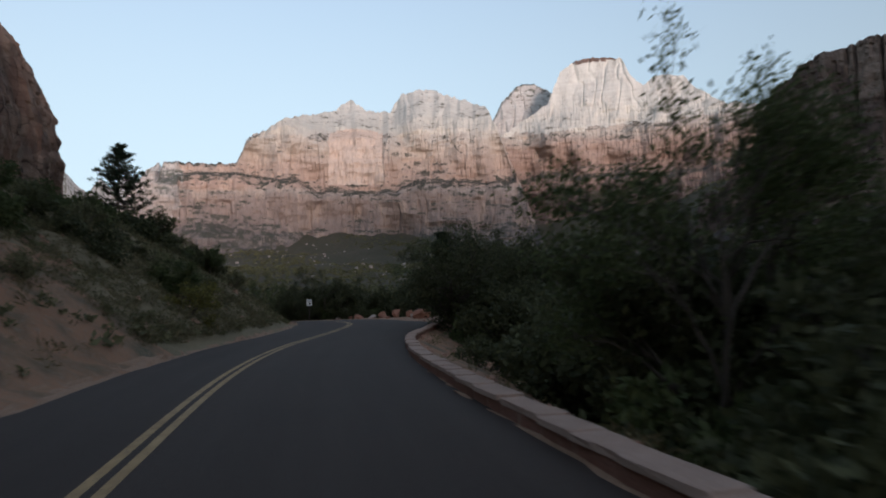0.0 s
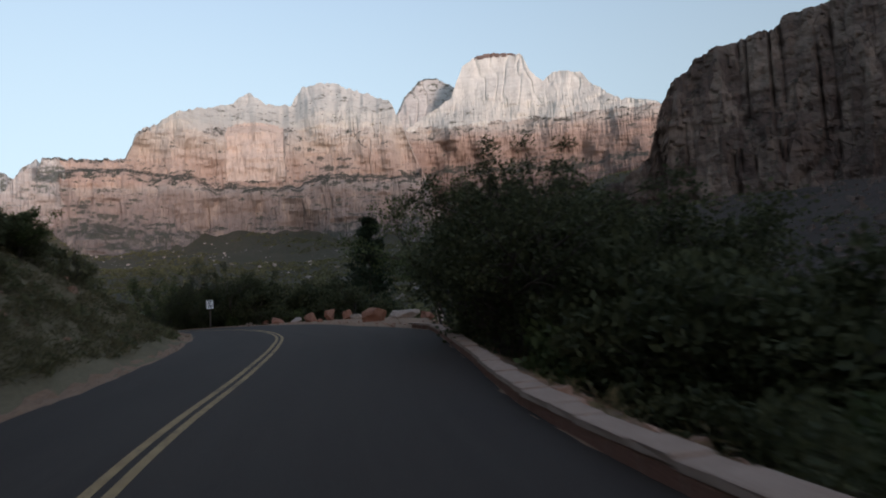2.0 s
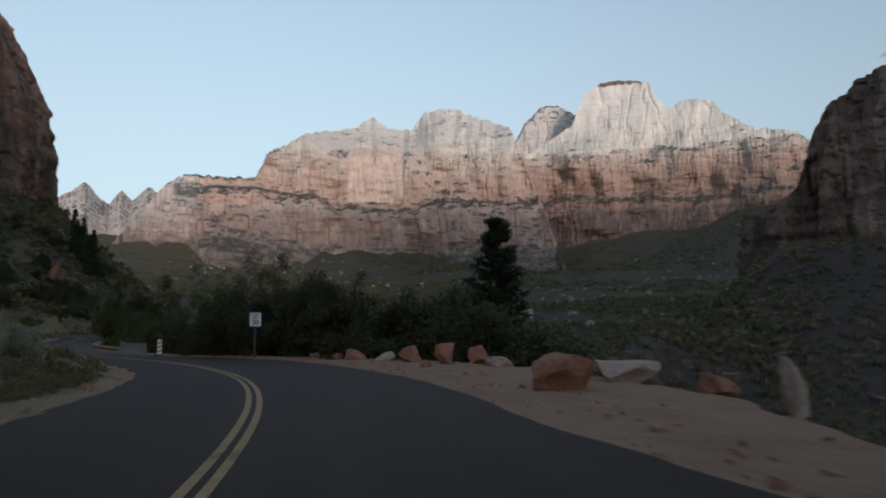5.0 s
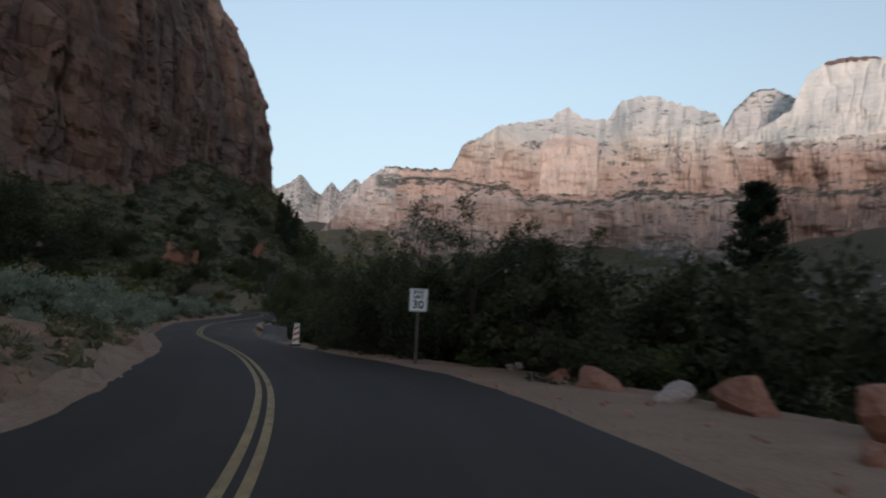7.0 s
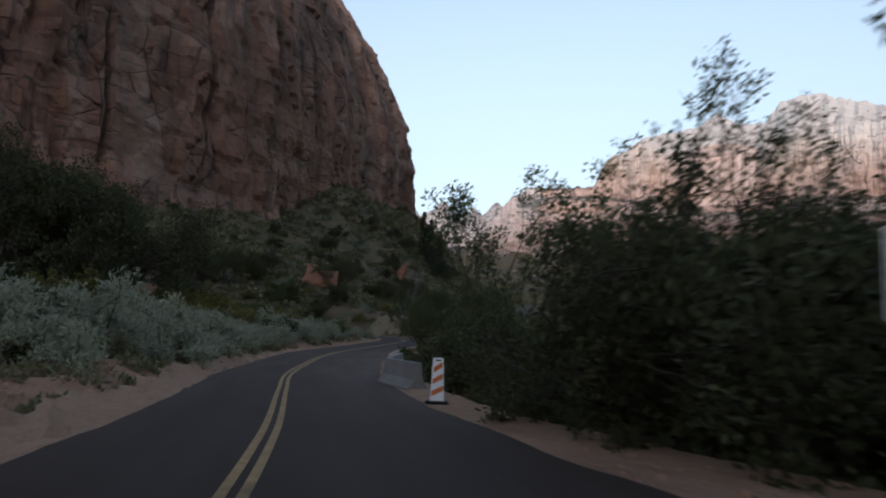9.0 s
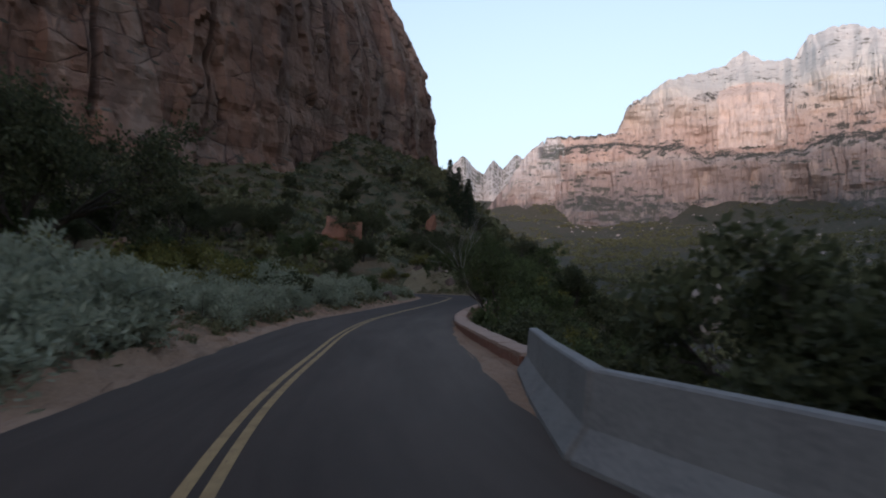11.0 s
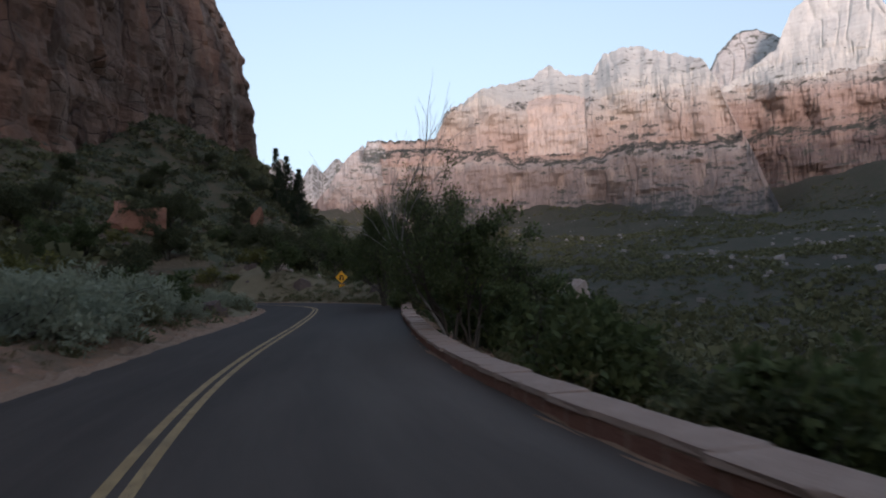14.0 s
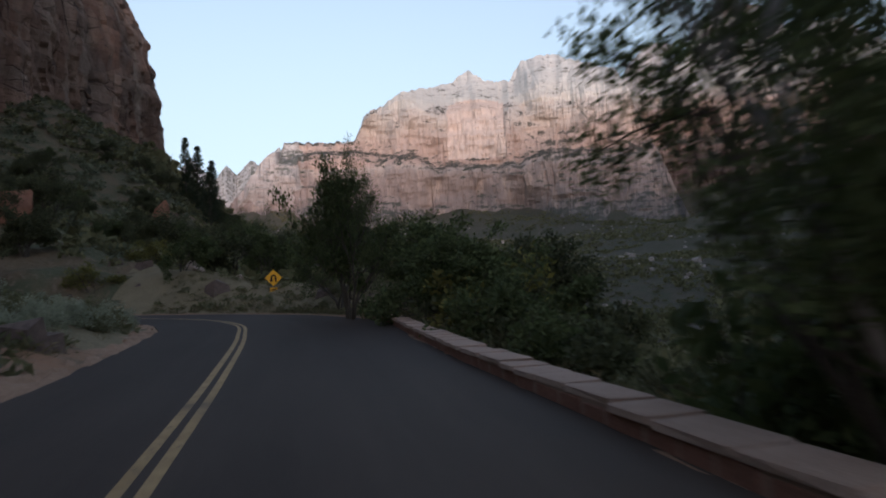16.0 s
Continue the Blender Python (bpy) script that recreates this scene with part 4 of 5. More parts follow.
def stem(start=(0, 0, 0), way=(0, 0, 1), length=2.0, radius=0.1, levels=2, spread=0.7, kids=3, droop=0.0, wander=0.2):
    return dict(start=start, way=np.array(way) / np.linalg.norm(way), length=length, radius=radius, levels=levels, spread=spread, kids=kids, droop=droop, wander=wander)


def fan(rng, n, lean, length, radius, levels, spread, kids, droop=0.0):
    out = []
    for k in range(n):
        a = 2 * math.pi * (k + rng.random()) / n
        ln = lean * rng.uniform(0.4, 1.2)
        out.append(stem((0.08 * math.cos(a), 0.08 * math.sin(a), -0.15), (ln * math.cos(a), ln * math.sin(a), 1), length * rng.uniform(0.7, 1.15), radius, levels, spread, kids, droop))
    return out


def pine(m, label, height, seed, group="pines", width=0.2, bare=0.12, dense=34):
    """A tall pine: one mast, whorls of boughs that shorten upwards, tufts of needles."""
    rng = np.random.default_rng(seed)
    thing = empty("pine_tree", m, label, "tree", group)
    mast = [np.array((0.15 * vnoise(h * 0.2, 0, seed), 0.15 * vnoise(h * 0.2, 5, seed), h)) for h in np.linspace(-0.5, height, 12)]
    paths, tips = [(mast, np.linspace(height * 0.016, 0.02, 12))], []
    h = height * bare
    while h < height * 0.98:
        f = (h / height - bare) / (1 - bare)
        reach = height * width * (min(1, 0.55 + 2.0 * f) * (1 - f) ** 0.75 + 0.03)
        for _ in range(rng.integers(4, 7)):
            a, r = rng.uniform(0, 2 * math.pi), reach * rng.uniform(0.7, 1.1)
            pts = [np.array((math.cos(a) * r * q, math.sin(a) * r * q, h + 0.25 * r * q * q - 0.12 * r * math.sin(3 * q))) for q in np.linspace(0, 1, 5)]
            paths.append((pts, np.linspace(0.045, 0.012, 5)))
            tips += [(pts[k], np.array((math.cos(a), math.sin(a), 0.5))) for k in (2, 3, 4)]
        h += height * rng.uniform(0.018, 0.032)
    v, f = tubes(paths, 4)
    new("trunk", mesh_from("trunk", v, f, True, [BARK])).parent = thing
    v, f = leaves(rng, [p for p, _ in tips], [w for _, w in tips], dense, 0.03 * height, 0.024 * height, 0.22, 0.5, 0.5)
    new("crown", mesh_from("crown", v, f, False, [NEEDLE])).parent = thing
    return thing


def stand(x, y, turn=0.0, sink=0.05, tilt=0.0):
    return pose(x, y, float(ground_at(x, y)) - sink, tilt, 0, turn)


rng0 = np.random.default_rng(4)
HOME = pose(0, 0, 0)
STOCK = {
    "oak": [("broad_tree", "dense dark green oak tree on the slope", "tree", OAK_LEAF, BARK, fan(rng0, 5, 0.4, 1.75, 0.10, 3, 0.62, 3), (27, 0.55, 0.204, 0.55, 0.1)),
            ("broad_tree", "dense dark green oak tree on the slope", "tree", OAK_LEAF, BARK, fan(rng0, 4, 0.5, 1.9, 0.11, 3, 0.6, 3), (31, 0.58, 0.204, 0.55, 0.1))],
    "bigoak": [("broad_tree", "tall spreading dark green oak beside the road", "tree", OAK_LEAF, BARK, fan(rng0, 4, 0.38, 2.7, 0.13, 3, 0.55, 4), (34, 0.6, 0.15, 0.55, 0.1))],
    "bigash": [("leafy_tree", "tall leafy green ash tree by the road", "tree", ASH_LEAF, BARK, fan(rng0, 4, 0.16, 2.7, 0.10, 3, 0.4, 4), (34, 0.48, 0.115, 0.45, 0.2))],
    "gnarled": [("gnarled_tree", "gnarled open oak with bare twigs and sparse leaves", "tree", OAK_LEAF, BARK, fan(np.random.default_rng(14), 4, 0.18, 2.7, 0.10, 3, 0.42, 4), (24, 0.32, 0.10, 0.5, 0.1))],
    "slim": [("sapling", "slender sapling with sparse green leaves", "tree", ASH_LEAF, BARK, fan(rng0, 3, 0.12, 3.4, 0.06, 2, 0.42, 4), (62, 0.38, 0.105, 0.5, 0.1))],
    "ash": [("leafy_tree", "leafy green ash tree beside the road", "tree", ASH_LEAF, BARK, fan(rng0, 4, 0.2, 1.9, 0.07, 3, 0.42, 3), (27, 0.45, 0.18, 0.45, 0.2)),
            ("leafy_tree", "leafy green ash tree beside the road", "tree", ASH_LEAF, BARK, fan(rng0, 5, 0.28, 1.7, 0.06, 3, 0.45, 3), (25, 0.42, 0.18, 0.45, 0.2))],
    "green": [("shrub", "dense green shrub on the roadside slope", "shrub", ASH_LEAF, BARK, fan(rng0, 7, 0.8, 0.62, 0.03, 2, 0.7, 3), (21, 0.27, 0.132, 0.5, 0.2)),
              ("shrub", "dense dark green shrub on the slope", "shrub", OAK_LEAF, BARK, fan(rng0, 8, 1.0, 0.65, 0.03, 2, 0.8, 3), (21, 0.28, 0.132, 0.5, 0.1))],
    "olive": [("rabbitbrush", "sparse olive green shrub on dry dirt", "shrub", OLIVE_LEAF, BARK, fan(rng0, 8, 0.9, 0.5, 0.02, 2, 0.7, 3), (15, 0.22, 0.108, 0.35, 0.4))],
    "gold": [("autumn_shrub", "yellow-green shrub turning to autumn colour", "shrub", GOLD_LEAF, BARK, fan(rng0, 5, 0.45, 1.2, 0.03, 2, 0.6, 3), (25, 0.38, 0.156, 0.5, 0.2))],
    "sage": [("sagebrush", "grey-green sagebrush mound by the dirt shoulder", "shrub", SAGE_LEAF, BARK, fan(rng0, 11, 1.0, 0.5, 0.02, 2, 0.75, 3), (40, 0.2, 0.08, 0.3, 0.4)),
             ("sagebrush", "grey-green sagebrush mound by the dirt shoulder", "shrub", SAGE_LEAF, BARK, fan(rng0, 10, 1.2, 0.5, 0.02, 2, 0.8, 3), (40, 0.2, 0.08, 0.3, 0.5))],
}
MADE, USED = {}, {}


def put(kind, x, y, size=1.0, turn=None, label="", group="", sink=0.08, seed=None):
    """Sets a plant of the kind at a place: the first of each pattern is grown, the others share its meshes."""
    n = USED.get(kind, 0)
    USED[kind] = n + 1
    k = n % len(STOCK[kind])
    name, text, cat, leaf, bark, stems, crown = STOCK[kind][k]
    turn = (n * 137.5) % 360 if turn is None else turn
    m = stand(x, y, turn, sink * size)
    if (kind, k) not in MADE:
        MADE[kind, k] = plant(name, HOME, text, cat, group or cat + "s", 100 + 7 * k + len(kind), stems, crown, leaf, bark, "wood" if cat == "shrub" else "trunk", "foliage" if cat == "shrub" else "crown")
        ob = MADE[kind, k]
        ob.matrix_world = m
    else:
        ob = copy_thing(MADE[kind, k], m)
    ob.scale = (size, size, size * (0.9 + 0.2 * ((n * 0.618) % 1)))
    if label:
        ob["label"] = label
    return ob


def tall(kind, x, y, top, wide=1.0, label=""):
    """A plant whose crown ends at the height top."""
    ob = put(kind, x, y, 1.0, label=label)
    own = max(v.co.z for c in ob.children for v in c.data.vertices)
    size = (top - ob.location.z) / own
    ob.scale = (size * wide, size * wide, size)
    return ob


# single trees along the way: kind, x, y, height of the top, breadth
for kind, x, y, top, wide in (("bigash", 3.7, 9.3, 5.8, 0.85), ("oak", 5.4, 11.5, 3.4, 1.1), ("bigoak", 8.2, 10.5, 4.2, 1.0), ("oak", 5.0, 18.5, 2.4, 1.1), ("bigoak", 0.7, 33.3, 5.5, 1.0), ("bigoak", 2.2, 34.2, 5.6, 1.0), ("bigoak", 4.4, 33.0, 4.9, 1.0), ("oak", 4.2, 27.0, 2.6, 1.1), ("bigoak", 5.0, 37.5, 6.4, 0.9), ("slim", 0.5, 44.0, 7.2, 0.9), ("slim", 1.9, 42.6, 6.6, 1.0), ("bigoak", 6.0, 42.0, 5.2, 1.0),
                              ("oak", 6.6, 23.0, 2.6, 1.1), ("gnarled", -18.2, 83.9, 7.6, 0.85), ("slim", -20.4, 86.0, 6.3, 0.9), ("gnarled", -16.4, 83.9, 6.6, 0.75), ("bigoak", -15.6, 83.4, 5.8, 0.9), ("bigoak", -18.4, 85.2, 5.4, 0.9), ("bigoak", -13.4, 83.6, 5.6, 1.0), ("oak", -16.4, 85.6, 4.4, 1.0), ("bigoak", -13.0, 86.5, 4.4, 1.0), ("slim", -23.7, 87.4, 7.0, 0.8), ("oak", -22.4, 91.0, 4.0, 1.0),
                              ("bigash", -46.8, 121.4, 6.1, 0.8), ("ash", -46.3, 121.9, 4.4, 0.9), ("ash", -44.8, 124.0, 3.2, 1.0),
                              ("bigash", -57.2, 142.8, 8.8, 0.5), ("ash", -57.5, 143.4, 7.8, 0.62), ("ash", -52.6, 139.4, 4.6, 1.2), ("ash", -51.2, 138.4, 4.2, 1.1), ("ash", -49.8, 134.4, 3.4, 1.0), ("oak", -49.5, 144.0, 4.6, 1.0), ("ash", -54.6, 143.0, 5.6, 1.2), ("ash", -52.2, 141.0, 5.0, 1.2), ("gold", -50.6, 138.2, 3.4, 1.1), ("bigash", -60.0, 150.0, 7.0, 1.0),
                              ("bigoak", -64.0, 102.0, 15.0, 0.85), ("bigoak", -69.0, 97.0, 16.5, 0.85), ("bigoak", -73.0, 106.0, 17.0, 0.85), ("bigoak", -77.0, 100.0, 17.5, 0.85)):
    tall(kind, x, y, top, wide)
for kind, x, y, size in (("bigoak", -96.0, 172.0, 1.1), ("bigoak", -84.0, 174.0, 1.0), ("bigash", -76.0, 176.0, 1.1), ("bigoak", -68.0, 172.0, 1.0), ("ash", -62.0, 166.0, 1.2)):
    put(kind, x, y, size)


def topped(ob, top):
    own = max(v.co.z for c in ob.children for v in c.data.vertices)
    size = (top - ob.location.z) / own
    ob.scale = (size, size, size)


# the flat-topped tree behind the speed sign
topped(plant("flat_crowned_tree", stand(-13.7, 79.5), "open flat-crowned green tree behind the speed sign", "tree", "trees", 61,
             [stem((0, 0, -0.2), (-0.12, 0, 1), 3.6, 0.09, 2, 0.72, 4, 0, 0.12), stem((0.1, 0, -0.2), (0.2, 0.1, 1), 3.0, 0.07, 2, 0.7, 3, 0, 0.12)], (210, 0.5, 0.11, 0.45, 0.1), OAK_LEAF, BARK), 6.6)
# dead trees
topped(plant("dead_tree", stand(-46.7, 121.2), "bare pale dead tree with fine twigs behind the wall", "tree", "trees", 8,
      [stem((0, 0, -0.2), (-0.12, 0.0, 1), 3.8, 0.06, 3, 0.3, 4, 0, 0.12)], None, None, PALE_BARK, "trunk"), 7.8)
topped(plant("overhanging_oak", stand(1.7, 32.8), "open oak whose high branches lean over the road", "tree", "trees", 62,
             [stem((0, 0, -0.2), (-0.06, 0, 1), 4.6, 0.12, 2, 0.6, 4, 0, 0.10), stem((0.1, 0, -0.2), (0.16, 0.1, 1), 4.2, 0.10, 2, 0.6, 4, 0, 0.10)], (190, 0.45, 0.10, 0.5, 0.1), OAK_LEAF, BARK), 5.7)
topped(plant("dead_tree", stand(-19.6, 85.0), "bare twisted branches above the dark oaks", "tree", "trees", 9,
      [stem((0, 0, -0.2), (0.1, 0.05, 1), 3.2, 0.08, 3, 0.5, 3, 0, 0.15)], None, None, BARK, "trunk"), 7.4)

for x, y, top, seed, w in ((-0.3, 117.1, 0, 3, 0.23), (-146.7, 283.4, 47.5, 4, 0.13), (-139, 276, 43, 5, 0.16), (-133, 272, 38, 6, 0.19), (-128, 262, 34, 7, 0.22), (-155, 300, 46, 15, 0.18), (-21.5, 44.5, 0, 12, 0.40)):
    g = float(ground_at(x, y))
    h = {3: 26.5, 12: 8.0}[seed] if not top else max(9.0, top - g)
    pine(stand(x, y), "tall dark ponderosa pine" if h > 12 else "small dark pine on the slope", h, seed, width=w, dense=34 if seed in (3, 12) else 15)


def clear(x, y, least):
    """Whether a place keeps its distance from the asphalt."""
    s, c, _ = road_sc([x], [y])
    return c[0] > left_edge(s)[0] + least or c[0] < right_edge(s)[0] - least


def strew(kind, n, seed, s0, s1, c0, c1, lo, hi, least=1.6):
    rng = np.random.default_rng(seed)
    for _ in range(n):
        s, f, q = rng.uniform(s0, s1), rng.random() ** 1.3, rng.uniform(lo, hi)
        edge = left_edge(s) if c1 > 0 else right_edge(s)
        p = road_xyz(s, edge + c0 + (c1 - c0) * f)
        if clear(p[0], p[1], least * min(q, 1.0)):
            put(kind, float(p[0]), float(p[1]), q)


# left: sage along the shoulder, green and olive shrubs up the slope
strew("sage", 44, 1, 92, 142, 2.4, 9, 1.4, 2.8, 1.2)
strew("sage", 26, 2, 60, 92, 3.4, 14, 0.8, 1.4, 1.4)
strew("olive", 50, 3, 52, 140, 1.8, 14, 0.6, 1.1)
strew("green", 90, 4, 56, 150, 3, 26, 0.9, 1.7)
strew("olive", 80, 5, -8, 52, 3.4, 18, 0.7, 1.4)
strew("green", 50, 6, -5, 52, 5.0, 20, 0.8, 1.6)
strew("gold", 12, 7, 112, 146, 5, 12, 0.9, 1.5)
strew("oak", 30, 8, 60, 140, 16, 50, 0.5, 0.85)
strew("ash", 18, 28, 70, 150, 14, 50, 0.5, 0.9)
strew("bigoak", 14, 21, 118, 170, 20, 60, 0.6, 0.9)
strew("olive", 30, 9, 136, 160, 1.6, 6, 0.5, 1.0)
for n, (x, y) in enumerate(((-74, 158), (-79, 155.5), (-84, 152), (-89, 148), (-80, 163), (-86, 160), (-92, 155), (-97, 148), (-75, 168), (-71, 166), (-95, 162), (-102, 156))):
    put(("ash", "gold", "oak")[n % 3], x + 0.8 * math.sin(n * 2.1), y + 0.8 * math.cos(n * 1.7), 0.85 + 0.3 * ((n * 0.618) % 1))
for kind, x, y, top in (("ash", -11.0, 28.6, 4.5), ("gold", -9.9, 26.2, 3.0), ("ash", -13.4, 38.4, 5.6), ("gold", -15.0, 36.4, 4.8), ("oak", -14.0, 30.5, 5.2)):
    if clear(x, y, 1.8):
        tall(kind, x, y, top)
rt = np.random.default_rng(55)
for n in range(150):
    x, y = float(rt.uniform(-150, -60)), float(rt.uniform(70, 330))
    d = float(uphill(np.array([x]), np.array([y]))[0])
    if d > 16 and x > np.interp(y, [0, 90, 160, 214, 290, 348], [-174, -164, -152, -146, -178, -200]) and clear(x, y, 14):
        put(("bigoak", "oak", "ash")[n % 3], x, y, float(rt.uniform(0.55, 1.0)))
# right: trees under the first wall, low shrubs behind the second, thicket behind the pullout
strew("oak", 30, 11, -6, 46, -3.8, -14, 0.8, 1.15, 3.6)
strew("green", 34, 12, -6, 48, -2.2, -7, 0.9, 1.6, 2.0)
strew("green", 36, 13, 65, 92, -7.0, -15, 1.2, 2.0, 5.5)
strew("oak", 34, 14, 68, 104, -8.0, -18, 0.9, 1.25, 5.0)
strew("oak", 24, 18, 74, 103, -3.8, -9, 0.8, 1.15, 3.6)
strew("green", 26, 19, 72, 104, -2.4, -7, 0.9, 1.5, 2.6)
strew("green", 40, 15, 100, 150, -1.7, -9, 0.8, 1.3, 1.5)
strew("green", 60, 27, 112, 156, -2.4, -12, 1.1, 1.9, 2.2)
strew("gold", 8, 29, 112, 150, -4, -14, 0.8, 1.2, 3)
strew("olive", 40, 30, 152, 166, -2.5, -14, 0.5, 1.1, 2.0)
strew("green", 18, 36, 154, 166, -5, -16, 0.7, 1.2, 4.0)
strew("olive", 34, 16, 100, 150, -1.6, -14, 0.6, 1.2, 1.4)
strew("ash", 26, 17, 104, 152, -9, -28, 0.6, 1.0, 7)
strew("oak", 16, 25, 106, 150, -10, -30, 0.6, 1.0, 8)
strew("sage", 24, 26, 138, 160, 1.6, 7, 0.8, 1.4, 1.3)


# ---------------------------------------------------------------- scrub and rubble too many to count
def clumps(name, label, places, sizes, each, leaf, seed, slim=0.8, flat=0.7, category="scrub", fine=1.0):
    """Low growth over the land: small heaps of leaves at the places, all in one mesh."""
    rng = np.random.default_rng(seed)
    n = len(places)
    c = np.repeat(places, each, 0)
    q = np.repeat(sizes, each)[:, None]
    off = rng.normal(0, 1, (n * each, 3))
    off *= rng.random((n * each, 1)) ** 0.4 / np.linalg.norm(off, axis=1)[:, None]
    off[:, 2] = np.abs(off[:, 2]) * flat
    c = c + off * q * 0.5
    d = off + rng.normal(0, 0.6, off.shape)
    d /= np.linalg.norm(d, axis=1)[:, None]
    w = np.cross(d, rng.normal(0, 1, d.shape))
    w /= np.linalg.norm(w, axis=1)[:, None]
    ln = q * rng.uniform(0.18, 0.42, (len(c), 1)) * fine
    v = np.stack([c - d * ln * 0.5, c + w * ln * slim * 0.5, c + d * ln * 0.5, c - w * ln * slim * 0.5], 1).reshape(-1, 3)
    ob = new(name, mesh_from(name, v, np.arange(len(v)).reshape(-1, 4).tolist(), False, [leaf]))
    return tagged(ob, label, category, kind="stuff")


def lumps(name, label, places, sizes, material, seed):
    """Broken rocks over the land, all in one mesh."""
    rng = np.random.default_rng(seed)
    base = np.array([(-1, -1, -1), (1, -1, -1), (1, 1, -1), (-1, 1, -1), (-0.7, -0.8, 0.8), (0.8, -0.6, 0.6), (0.6, 0.8, 0.9), (-0.8, 0.6, 0.5)]) * 0.5
    quads = np.array([(0, 3, 2, 1), (4, 5, 6, 7), (0, 1, 5, 4), (1, 2, 6, 5), (2, 3, 7, 6), (3, 0, 4, 7)])
    n = len(places)
    a = rng.uniform(0, 6.28, n)
    v = base[None] * (1 + rng.normal(0, 0.22, (n, 8, 3))) * (sizes[:, None, None] * rng.uniform(0.5, 1.2, (n, 1, 3)))
    x, y = v[..., 0] * np.cos(a)[:, None] - v[..., 1] * np.sin(a)[:, None], v[..., 0] * np.sin(a)[:, None] + v[..., 1] * np.cos(a)[:, None]
    v = np.stack([x, y, v[..., 2]], -1) + places[:, None, :]
    f = (quads[None] + 8 * np.arange(n)[:, None, None]).reshape(-1, 4).tolist()
    ob = new(name, mesh_from(name, v.reshape(-1, 3), f, False, [material]))
    return tagged(ob, label, "rubble", kind="stuff")


def spread(n, seed, az, r, power=1.0):
    """Places over the land by bearing and distance from the road's middle."""
    rng = np.random.default_rng(seed)
    a, d = np.radians(rng.uniform(*az, n)), r[0] + (r[1] - r[0]) * rng.random(n) ** power
    x, y = -25 + d * np.sin(a), 60 + d * np.cos(a)
    return x, y


def rooted(x, y, least=2.5, thin=0.0, seed=0, scale=0.05):
    s, c, _ = road_sc(x, y)
    keep = (c > left_edge(s) + least) | (c < right_edge(s) - right_margin(s) - least)
    if thin:
        keep &= fbm(x * scale, y * scale, seed, 3) > thin - 1
    x, y = x[keep], y[keep]
    return np.stack([x, y, ground_at(x, y)], 1)


BANK = leaf_material("olive_brown_grass", (0.118, 0.108, 0.066), (0.23, 0.205, 0.128))
HILL_LEAF = leaf_material("hill_oak_leaf", (0.10, 0.102, 0.058), (0.205, 0.20, 0.118))
FAR_GREEN = leaf_material("valley_green_leaf", (0.095, 0.11, 0.078), (0.19, 0.205, 0.15))
MAUVE = leaf_material("leafless_mauve_twig", (0.14, 0.12, 0.11), (0.26, 0.225, 0.21))
RUBBLE = plain("pale_rubble", (0.20, 0.16, 0.14), (0.36, 0.30, 0.265), 0.4, 0.95, 6, 0.5, 0.05)
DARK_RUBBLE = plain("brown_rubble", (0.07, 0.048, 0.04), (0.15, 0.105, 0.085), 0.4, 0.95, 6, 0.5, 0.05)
rs = np.random.default_rng(77)


def sized(p, lo, hi):
    return lo + (hi - lo) * rs.random(len(p)) ** 2


p = rooted(*spread(11500, 1, (-95, -12), (28, 400), 0.6), 9, 0.35, 3)
clumps("talus_scrub", "dark green oak scrub covering the slope below the cliff", p, sized(p, 1.7, 5.0), 38, HILL_LEAF, 1, fine=0.75)
p = rooted(*spread(2600, 37, (-40, -15), (130, 420), 0.8), 9)
clumps("high_scrub", "dark green oaks and pines below the cliff's end", p, sized(p, 1.8, 4.6), 40, FAR_GREEN, 37, flat=0.8, fine=0.6)
p = rooted(*spread(1500, 31, (-90, -14), (28, 330), 0.8), 12, 1.0, 33)
clumps("talus_brush", "grey-green and brown brush between the oaks", p, sized(p, 1.4, 3.6), 60, FAR_GREEN, 31, fine=0.5)


def verge(n, seed, s0, s1, c0, c1):
    rng = np.random.default_rng(seed)
    s, f = rng.uniform(s0, s1, n), rng.random(n) ** 1.5
    edge = left_edge(s) + left_margin(s) if c1 > 0 else right_edge(s) - right_margin(s)
    q = road_xyz(s, edge + c0 + (c1 - c0) * f)
    q[:, 2] = ground_at(q[:, 0], q[:, 1])
    a, c, _ = road_sc(q[:, 0], q[:, 1])
    return q[(c > left_edge(a) + 0.9) | (c < right_edge(a) - 0.6)]


p = np.vstack([verge(3000, 20, -14, 158, 0.0, 14), verge(700, 21, -10, 160, -0.4, -8), verge(420, 42, 148, 172, -0.6, -14)])
clumps("dry_grass", "tufts of dry straw-coloured grass along the verges", p, sized(p, 0.3, 0.8), 26, DRY, 20, 0.12, 1.1, "grass")
p = np.vstack([verge(6500, 51, 20, 62, -0.1, 9), verge(500, 52, -10, 24, 2.5, 14), verge(2200, 53, 150, 172, -0.4, -12)])
clumps("bank_grass", "dry olive-brown grass covering the banks", p, sized(p, 0.3, 0.75), 26, BANK, 51, 0.16, 0.9, "grass")
p = np.vstack([verge(1800, 22, -14, 158, 0.0, 16), verge(420, 41, 148, 172, -0.8, -14)])
clumps("low_brush", "low grey-green brush between the larger shrubs", p, sized(p, 0.4, 1.0), 30, OLIVE_LEAF, 22, 0.4, 0.8)
p = np.vstack([verge(700, 23, -14, 158, -0.6, 5), verge(350, 24, -10, 160, -0.3, -4)])
lumps("loose_stone", "loose reddish stones at the edge of the road", p, sized(p, 0.05, 0.35), STONE, 23)
p = rooted(*spread(2600, 2, (-95, -16), (20, 300), 0.9), 9, 0.9, 4)
